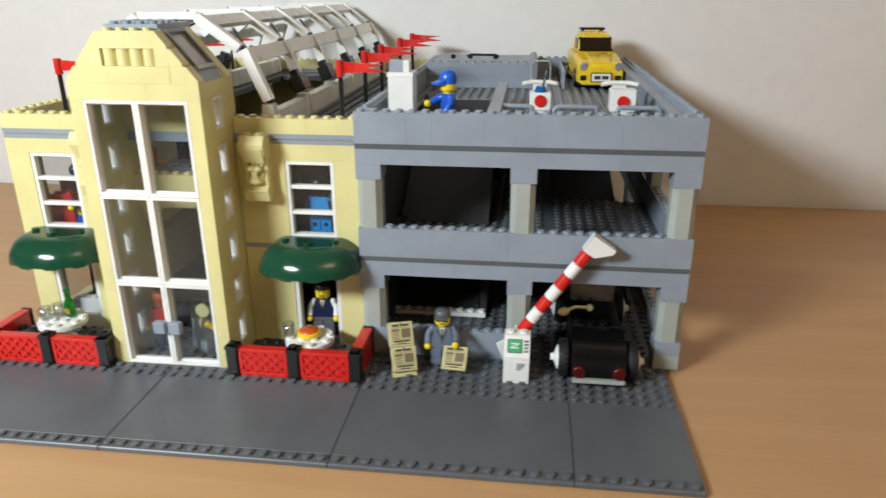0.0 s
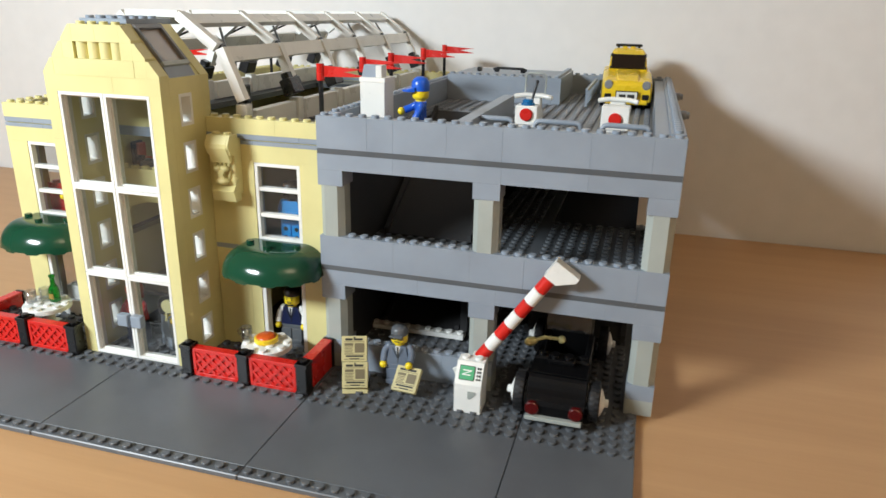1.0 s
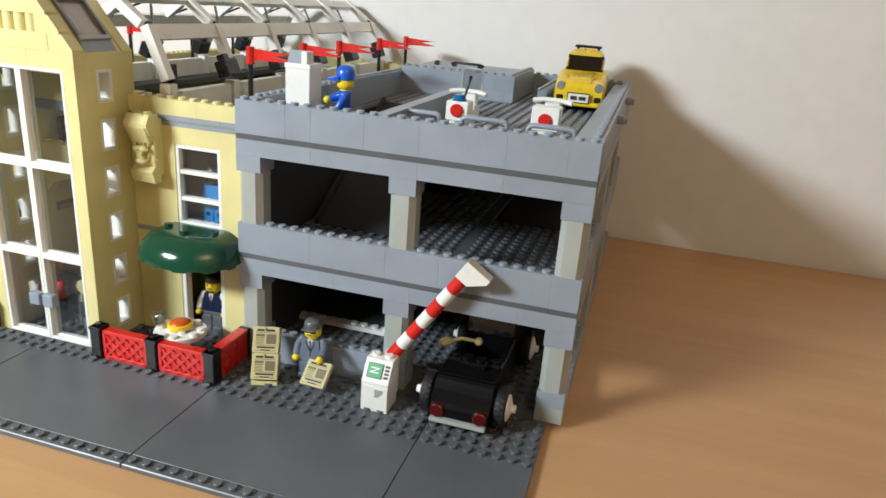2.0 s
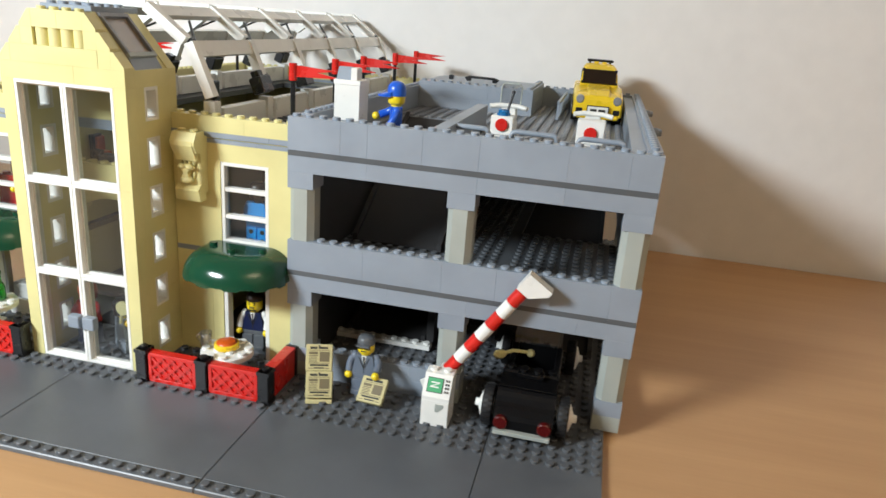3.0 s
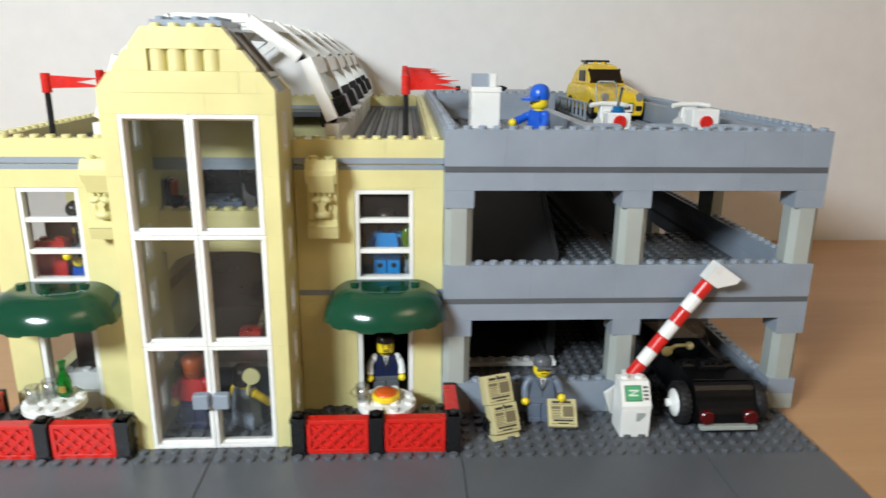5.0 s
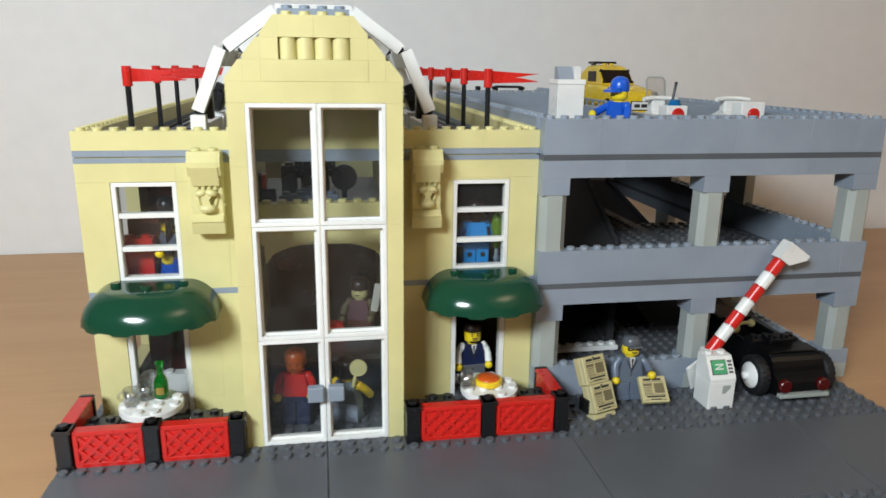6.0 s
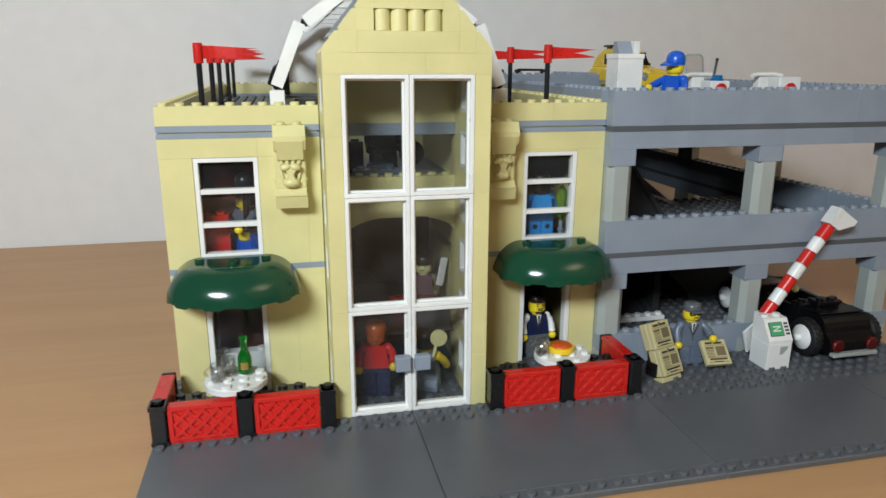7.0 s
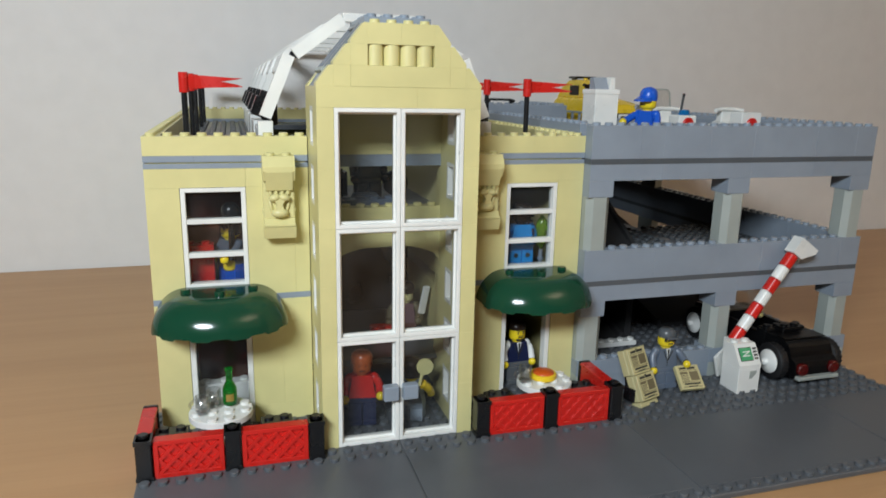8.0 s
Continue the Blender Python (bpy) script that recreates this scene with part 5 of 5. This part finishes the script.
part("screen_mark", Mesh().box(-0.0040, 0.0010, -0.0009, -0.0005, -0.0012, -0.0005, m=MS).box(-0.0036, 0.0014, -0.0009, -0.0005, 0.0014, 0.0021, m=MS).prism([(-0.0040, -0.0005), (-0.0028, -0.0005), (0.0014, 0.0014), (0.0002, 0.0014)], -0.0009, -0.0005, m=MS), WHITE, machine)
part("screen_rim", Mesh().box(-0.0059, 0.0033, -0.0003, 0.0002, -0.0040, 0.0046, m=MS), INK, machine)
keys = Mesh()
for r in range(4):
    for c in range(2):
        keys.box(0.0045 + c * 0.0014, 0.0054 + c * 0.0014, -0.0005, 0.0002, -0.0034 + r * 0.0021, -0.0022 + r * 0.0021, m=MS)
part("keys", keys, INK, machine, "black printed keys")
part("ticket_slot", Mesh().prism([(0.0002, 0.0096), (0.0020, 0.0098), (0.0050, 0.0130), (0.0050, 0.0146), (0.0002, 0.0146)], ky0 - 0.0003, ky0 + 0.0001, m=Matrix.Translation((44 * U, 0, 0))), OLDGREY, machine, "printed grey ticket slot")

barrier = thing("barrier", "raised red and white striped toy barrier with white tip", "barrier", (0.3545, -0.0085, 0.0))
p0, p1 = Vector((0.3545, -0.0085, 0.0270)), Vector((0.3950, -0.0085, 0.0857))
d_ = (p1 - p0).normalized()
Mb = Matrix.Translation(p0) @ d_.to_track_quat("Z", "Y").to_matrix().to_4x4()
for k in range(7):
    m = Mesh().cyl(0, 0, k * 0.0096 + 0.0001, k * 0.0096 + 0.0094, 0.0039, n=20, c=0.0005, m=Mb)
    m.cyl(0, 0, k * 0.0096 + 0.0093, k * 0.0096 + 0.0100, 0.0026, n=12, m=Mb)
    part("red_segment" if k % 2 == 0 else "white_segment", m, RED if k % 2 == 0 else WHITE, barrier)
L_ = 7 * 0.0096
ang = math.degrees(math.atan2(d_.x, d_.z))
Mt = Matrix.Translation(p0 + d_ * L_) @ pose(0, 0, 0, 0, ang, 0)
part("tip", Mesh().prism([(-0.0042, 0.0), (0.0042, 0.0), (0.0118, 0.0082), (0.0118, 0.0114), (-0.0042, 0.0114)], -0.0040, 0.0040, m=Mt), WHITE, barrier, "white sloped tip")
part("pivot", Mesh().box(0.3500, 0.3580, -0.0125, -0.0045, 0.0017, 0.0290, c=0.0004), WHITE, barrier)
board = Mesh().box(0, 0.0156, -0.0008, 0.0008, 0, 0.0156, m=pose(0.3440, -0.0100, 0.0040, 0, -22, 20), c=0.0002)
solid("back_plate", board, WHITE, "white tilted tile leaning behind the ticket machine", "tile")


def wheel(parent, x, y, z, r, w, side):
    M = pose(x, y, z, 0, 90 * side, 0)
    t = part("wheel", Mesh().lathe([(r * 0.62, -w / 2), (r * 0.92, -w / 2), (r, -w / 2 + 0.001), (r, w / 2 - 0.001), (r * 0.92, w / 2), (r * 0.62, w / 2)], 0, 0, 28, M), RUBBER, parent, "black rubber tyre with white hub")
    tread = Mesh()
    for i in range(24):
        a = 2 * math.pi * i / 24
        tread.box(-0.0007, 0.0007, r - 0.0004, r + 0.00018, -w / 2 + 0.0006, w / 2 - 0.0006, m=M @ pose(0, 0, 0, 0, 0, math.degrees(a)))
    part("tread", tread, RUBBER, t)
    rim = Mesh().lathe([(r * 0.66, -w / 2 + 0.0004), (r * 0.66, w / 2 + 0.0004), (r * 0.62, w / 2 + 0.0009), (r * 0.26, w / 2 + 0.0024), (r * 0.20, w / 2 + 0.0026), (r * 0.19, w / 2 + 0.0046), (0.0001, w / 2 + 0.0048)], 0, 0, 24, M)
    part("rim", rim, WHITE, t, "white dished hub")
    return t


roadster = thing("toy_roadster", "black open-top toy roadster with white hubs in the car park", "toy car", (0.405, 0.03, 0))
cx = 0.4050
part("chassis", Mesh().box(cx - 0.0160, cx + 0.0160, -0.0230, 0.0860, 0.0060, 0.0096, c=0.0004), GLOSS, roadster)
trunk = [(-0.0236, 0.0090), (0.0060, 0.0086), (0.0060, 0.0282), (-0.0118, 0.0276), (-0.0140, 0.0266), (-0.0158, 0.0246), (-0.0172, 0.0216), (-0.0180, 0.0188), (-0.0196, 0.0180), (-0.0222, 0.0166), (-0.0234, 0.0140)]
part("trunk", Mesh().prism(trunk[::-1], cx - 0.0165, cx + 0.0165, "x"), GLOSS, roadster)
part("trunk_lid", Mesh().box(cx - 0.0163, cx + 0.0163, -0.0112, 0.0000, 0.0282, 0.0288, c=0.0002), GLOSS, roadster, "smooth black lid tile")
m = Mesh().box(cx - 0.0165, cx + 0.0165, 0.0060, 0.0150, 0.0180, 0.0296, c=0.0010)
m.studs([(cx + (i - 1.5) * U, 0.0105) for i in range(4)], 0.0295)
part("seat_back", m, GLOSS, roadster)
for s in (-1, 1):
    part("side_panel", Mesh().box(cx + s * 0.0140 - 0.0020, cx + s * 0.0140 + 0.0020, 0.0120, 0.0540, 0.0096, 0.0260, c=0.0006), GLOSS, roadster)
bonnet = [(0.0500, 0.0096), (0.0860, 0.0096), (0.0860, 0.0240), (0.0500, 0.0290)]
part("bonnet", Mesh().prism(bonnet[::-1], cx - 0.0120, cx + 0.0120, "x"), GLOSS, roadster)
part("windscreen", Mesh().box(-0.0150, 0.0150, -0.0008, 0.0008, 0.0, 0.0190, m=pose(cx, 0.0480, 0.0285, -14, 0, 0)), CLEAR, roadster, "smoky clear windscreen")
part("hinge_block", Mesh().box(cx - 0.0078, cx + 0.0078, 0.0000, 0.0078, 0.0288, 0.0316, c=0.0004).cyl(cx - 0.0040, 0.0040, 0.0315, 0.0333, 0.0024, n=14, c=0.0002).cyl(cx + 0.0040, 0.0040, 0.0315, 0.0333, 0.0024, n=14, c=0.0002), GLOSS, roadster)
part("driver_arm", Mesh().tube([(cx - 0.0212, 0.0172, 0.0330), (cx - 0.0130, 0.0240, 0.0338), (cx - 0.0030, 0.0277, 0.0322)], 0.0012).ball(cx - 0.0030, 0.0277, 0.0320, 0.0026).ball(0, 0, 0, 0.0034, m=pose(cx - 0.0206, 0.0176, 0.0330, 0, 0, 40) @ Matrix.Diagonal((1.35, 0.85, 0.85, 1))), TAN, roadster, "tan lever and knob")
part("bumper", Mesh().box(cx - 0.0158, cx + 0.0158, -0.0262, -0.0220, 0.0058, 0.0082, c=0.0003), OLDGREY, roadster, "pale grey rear bumper")
for s in (-1, 1):
    part("tail_light", Mesh().cyl(0, 0, 0, 0.0030, 0.0040, n=18, c=0.0006, m=pose(cx + s * 0.0121, -0.0226, 0.0126, 90, 0, 0)), REDGLASS, roadster, "clear red tail light")
    wheel(roadster, cx + s * 0.0212, -0.0080, 0.0135, 0.0118, 0.0062, s)
    wheel(roadster, cx + s * 0.0212, 0.0700, 0.0135, 0.0118, 0.0062, s)
roadster.location += Vector((-0.0027, -0.0075, 0.0))
foot = Mesh().box(0.2560, 0.3272, 0.0585, 0.0665, 0.0017, 0.0049, c=0.0002)
solid("kerb_plate", foot.studs([(0.2602 + i * U, 0.0625) for i in range(9)], 0.0048), WHITE, "white studded plate lying at the foot of the lower ramp", "plate")

# ---------------------------------------------------------------- roof deck
DZ = DECK + 0.0014
booth = thing("pay_booth", "white toy pay desk with a grey sloped console on top", "pay desk", (0.2745, 0.020, DECK))
part("desk", Mesh().box(0.2662, 0.2822, 0.0120, 0.0280, DZ, 0.1832, c=0.0003), WHITE, booth)
part("top_plate", Mesh().box(0.2658, 0.2826, 0.0116, 0.0284, 0.1806, 0.1834, c=0.0002), WHITE, booth)
part("console", Mesh().prism([(0.0135, 0.1834), (0.0215, 0.1834), (0.0215, 0.1905), (0.0175, 0.1905)][::-1], 0.2668, 0.2758, "x"), GREY, booth, "light grey sloped console")
part("console_side", Mesh().box(0.2760, 0.2800, 0.0130, 0.0215, 0.1834, 0.1905, c=0.0003), WHITE, booth)


booth.location += Vector((-0.0020, 0.0175, 0.0))


def motorcycle(x, y, lamp_):
    ob = thing("toy_motorcycle", "white toy police motorcycle with a red tail light" + (" and blue lamp" if lamp_ else ""), "toy motorcycle", (x, y, DZ), "motorcycles on the deck")
    z, wide = DZ, 0.0072 if lamp_ else 0.0086
    part("body", Mesh().prism([(y, z + 0.0045), (y + 0.040, z + 0.0045), (y + 0.042, z + 0.0130), (y + 0.030, z + 0.0175), (y + 0.022, z + 0.0120), (y + 0.016, z + 0.0110), (y, z + 0.0150)][::-1], x - 0.0046, x + 0.0046, "x"), WHITE, ob)
    part("top_box", Mesh().box(x - wide, x + wide, y - 0.001, y + 0.012, z + 0.0090, z + (0.0212 if lamp_ else 0.0236), c=0.0006), WHITE, ob)
    part("tail_light", Mesh().cyl(0, 0, 0, 0.0020, 0.0040, n=18, c=0.0004, m=pose(x, y - 0.0008, z + 0.0158, 90, 0, 0)), RED, ob, "red round tail light")
    part("fairing", Mesh().box(x - 0.0050, x + 0.0050, y + 0.026, y + 0.033, z + 0.0150, z + 0.0250, c=0.0008), WHITE, ob)
    part("handlebar", Mesh().tube([(x - 0.0125, y + 0.024, z + 0.0240), (x - 0.006, y + 0.026, z + 0.0250), (x + 0.006, y + 0.026, z + 0.0250), (x + 0.0125, y + 0.024, z + 0.0240)], 0.0016), WHITE, ob)
    for wy in (y + 0.008, y + 0.040):
        part("wheel", Mesh().cyl(0, 0, -0.0025, 0.0025, 0.0072, n=20, c=0.0006, m=pose(x, wy, z + 0.0074, 0, 90, 0)), RUBBER, ob)
    if lamp_:
        MS_ = pose(x, y + 0.031, z + 0.0245, -14, 0, 0)
        pane = part("windscreen", Mesh().box(-0.0066, 0.0066, -0.0006, 0.0006, 0, 0.0145, m=MS_, c=0.0004), CLEAR, ob, "clear windscreen")
        rim = [(-0.0068, 0, 0), (-0.0068, 0, 0.0125), (-0.0050, 0, 0.0147), (0.0050, 0, 0.0147), (0.0068, 0, 0.0125), (0.0068, 0, 0)]
        part("rim", Mesh().tube(rim, 0.0006, 6, MS_), OLDGREY, pane)
        part("blue_lamp", Mesh().cyl(x, y + 0.004, z + 0.0212, z + 0.0228, 0.0044, n=16, c=0.0003).cyl(x, y + 0.004, z + 0.0228, z + 0.0250, 0.0036, n=16, c=0.0006), BLUEGLASS, ob, "clear blue lamp")
        part("aerial", Mesh().tube([(x + 0.001, y + 0.010, z + 0.0212), (x + 0.0040, y + 0.012, z + 0.0350)], 0.0009).ball(x + 0.0040, y + 0.012, z + 0.0352, 0.0012, n=8), BLACK, ob)
    return ob


motorcycle(0.3608, 0.071, True)
motorcycle(0.4160, 0.072, False)


def bar_rail(x0, x1, y):
    """A round rail bent down at both ends into a plate."""
    z, zb = 0.1606, DZ + 0.0026
    pts = [(x0, y, zb), (x0, y, z - 0.0022), (x0 + 0.0010, y, z - 0.0006), (x0 + 0.0028, y, z), (x1 - 0.0028, y, z), (x1 - 0.0010, y, z - 0.0006), (x1, y, z - 0.0022), (x1, y, zb)]
    ob = thing("bar_rail", "light grey toy bar rail on a plate behind the parapet", "rail", ((x0 + x1) / 2, y, DZ), "rails on the deck")
    part("bar", Mesh().tube(pts, 0.0016), GREY, ob)
    part("foot_plate", Mesh().box(x0 - 0.003, x1 + 0.003, y - 0.004, y + 0.004, DZ, zb + 0.0002), GREY, ob)
    return ob


for x0, x1 in ((0.3305, 0.3560), (0.3700, 0.3975), (0.4100, 0.4370)):
    bar_rail(x0, x1, 0.0500)

taxi = thing("toy_taxi", "yellow rounded toy car with dark windscreen and a black roof rack", "toy car", (0.4145, 0.300, DZ))
tx, ty, tz = 0.4145, 0.2490, DZ
MT = pose(tx, ty, tz)
part("chassis", Mesh().box(-0.0205, 0.0205, 0.002, 0.104, 0.0036, 0.0066, m=MT, c=0.0005), BLACK, taxi)
part("body", Mesh().loft([(0.0000, 0.0205, 0.0062, 0.0200, 0.0040), (0.0035, 0.0222, 0.0062, 0.0232, 0.0050), (0.0140, 0.0228, 0.0062, 0.0258, 0.0050), (0.0420, 0.0228, 0.0062, 0.0290, 0.0030), (0.0960, 0.0228, 0.0062, 0.0290, 0.0030), (0.1040, 0.0220, 0.0062, 0.0270, 0.0050), (0.1075, 0.0200, 0.0066, 0.0210, 0.0050)], MT), YELLOW, taxi)
part("bonnet", Mesh().loft([(0.0030, 0.0098, 0.0200, 0.0238, 0.0020), (0.0120, 0.0106, 0.0200, 0.0276, 0.0024), (0.0425, 0.0112, 0.0200, 0.0306, 0.0024)], MT), YELLOW, taxi)
part("cabin", Mesh().loft([(0.0430, 0.0182, 0.0288, 0.0296, 0.0004), (0.0540, 0.0172, 0.0288, 0.0425, 0.0030), (0.0600, 0.0168, 0.0288, 0.0462, 0.0050), (0.0680, 0.0164, 0.0288, 0.0476, 0.0060), (0.0880, 0.0164, 0.0288, 0.0470, 0.0060), (0.0980, 0.0166, 0.0288, 0.0420, 0.0060), (0.1050, 0.0170, 0.0280, 0.0320, 0.0030)], MT), YELLOW, taxi)
MW = MT @ pose(0, 0.0436, 0.0306, -41.5, 0, 0)
screen = part("windscreen", Mesh().box(-0.0160, 0.0160, -0.0012, 0.0010, 0.0, 0.0158, m=MW, c=0.0006), DUSK, taxi, "smoky brown windscreen")
for x0, x1, z0, z1 in ((-0.0172, -0.0150, 0.0, 0.0020), (0.0150, 0.0172, 0.0, 0.0020), (-0.0168, -0.0144, 0.0138, 0.0160), (0.0144, 0.0168, 0.0138, 0.0160)):
    part("clip", Mesh().box(x0, x1, -0.0014, 0.0012, z0, z1, m=MW, c=0.0002), BLACK, screen)
for s in (-1, 1):
    part("side_window", Mesh().box(s * 0.0166 - 0.0008, s * 0.0166 + 0.0008, 0.0610, 0.0790, 0.0315, 0.0415, m=MT, c=0.0003), DUSK, taxi, "dark open side window")
    part("headlight", Mesh().cyl(0, 0, 0, 0.0030, 0.0038, n=20, c=0.0009, m=MT @ pose(s * 0.0168, 0.0022, 0.0203, 90, 0, 0)), SILVER, taxi, "clear silver headlight")
    part("indicator", Mesh().box(s * 0.0168 - 0.0030, s * 0.0168 + 0.0030, -0.0010, 0.0030, 0.0085, 0.0130, m=MT, c=0.0006), BLACK, taxi)
    for wy in (0.020, 0.086):
        w = part("wheel", Mesh().cyl(0, 0, -0.0034, 0.0034, 0.0086, n=24, c=0.0010, m=MT @ pose(s * 0.0200, wy, 0.0087, 0, 90, 0)), RUBBER, taxi)
        part("hub", Mesh().cyl(0, 0, 0, 0.0008, 0.0044, n=16, c=0.0003, m=MT @ pose(s * 0.0232, wy, 0.0087, 0, 90 * s, 0)), SILVER, w, "grey hub")
part("roof_studs", Mesh().studs([(-0.0040, 0.0690), (0.0040, 0.0690)], 0.0474, m=MT), YELLOW, taxi)
part("roof_rack", Mesh().box(-0.0130, 0.0130, 0.0740, 0.0900, 0.0486, 0.0508, m=MT, c=0.0006).box(-0.0110, -0.0090, 0.0780, 0.0860, 0.0468, 0.0488, m=MT).box(0.0090, 0.0110, 0.0780, 0.0860, 0.0468, 0.0488, m=MT), BLACK, taxi, "black roof rack")
part("front_bumper", Mesh().box(-0.0190, 0.0190, -0.0030, 0.0020, 0.0046, 0.0082, m=MT, c=0.0008), YELLOW, taxi)
plate_ = part("number_plate", Mesh().box(-0.0092, 0.0092, -0.0044, -0.0030, 0.0080, 0.0150, m=MT, c=0.0003), WHITE, taxi, "white plate with dark bars")
part("plate_bar", Mesh().box(-0.0068, -0.0010, -0.0047, -0.0043, 0.0100, 0.0130, m=MT).box(0.0006, 0.0068, -0.0047, -0.0043, 0.0100, 0.0130, m=MT), INK, plate_)
part("plate_rim", Mesh().box(-0.0100, 0.0100, -0.0036, -0.0026, 0.0072, 0.0158, m=MT, c=0.0002), BLACK, plate_)
taxi.rotation_euler = (0, 0, radians(3))
taxi.scale = (0.93, 1.0, 1.0)
bars = thing("hose_bar", "black ribbed toy bars mounted on top of the grey deck block", "bar", (0.30, 0.298, DECK + 0.0238))
bz = DECK + 0.0014 + 2 * B + P
by = 0.298
for x in (0.2770, 0.2940, 0.3190):
    part("clip", Mesh().box(x - 0.0022, x + 0.0022, by - 0.0024, by + 0.0024, bz, bz + 0.0042, c=0.0006), BLACK, bars)
part("bar", Mesh().tube([(0.2905, by, bz + 0.0024), (0.2945, by, bz + 0.0038), (0.3185, by, bz + 0.0036), (0.3225, by, bz + 0.0022)], 0.0012), BLACK, bars)

railing = thing("railing", "light grey toy ladder railing standing along the deck", "railing", (0.384, 0.29, DECK), "rails on the deck")
for z in (DZ + 0.0006, DZ + 0.0142):
    part("rail", Mesh().box(0.3828, 0.3852, 0.2450, 0.3550, z, z + 0.0020, c=0.0003), GREY, railing)
for k in range(8):
    y = 0.2456 + k * 0.0153
    part("post", Mesh().box(0.3830, 0.3850, y, y + 0.0020, DZ + 0.0026, DZ + 0.0142), GREY, railing)
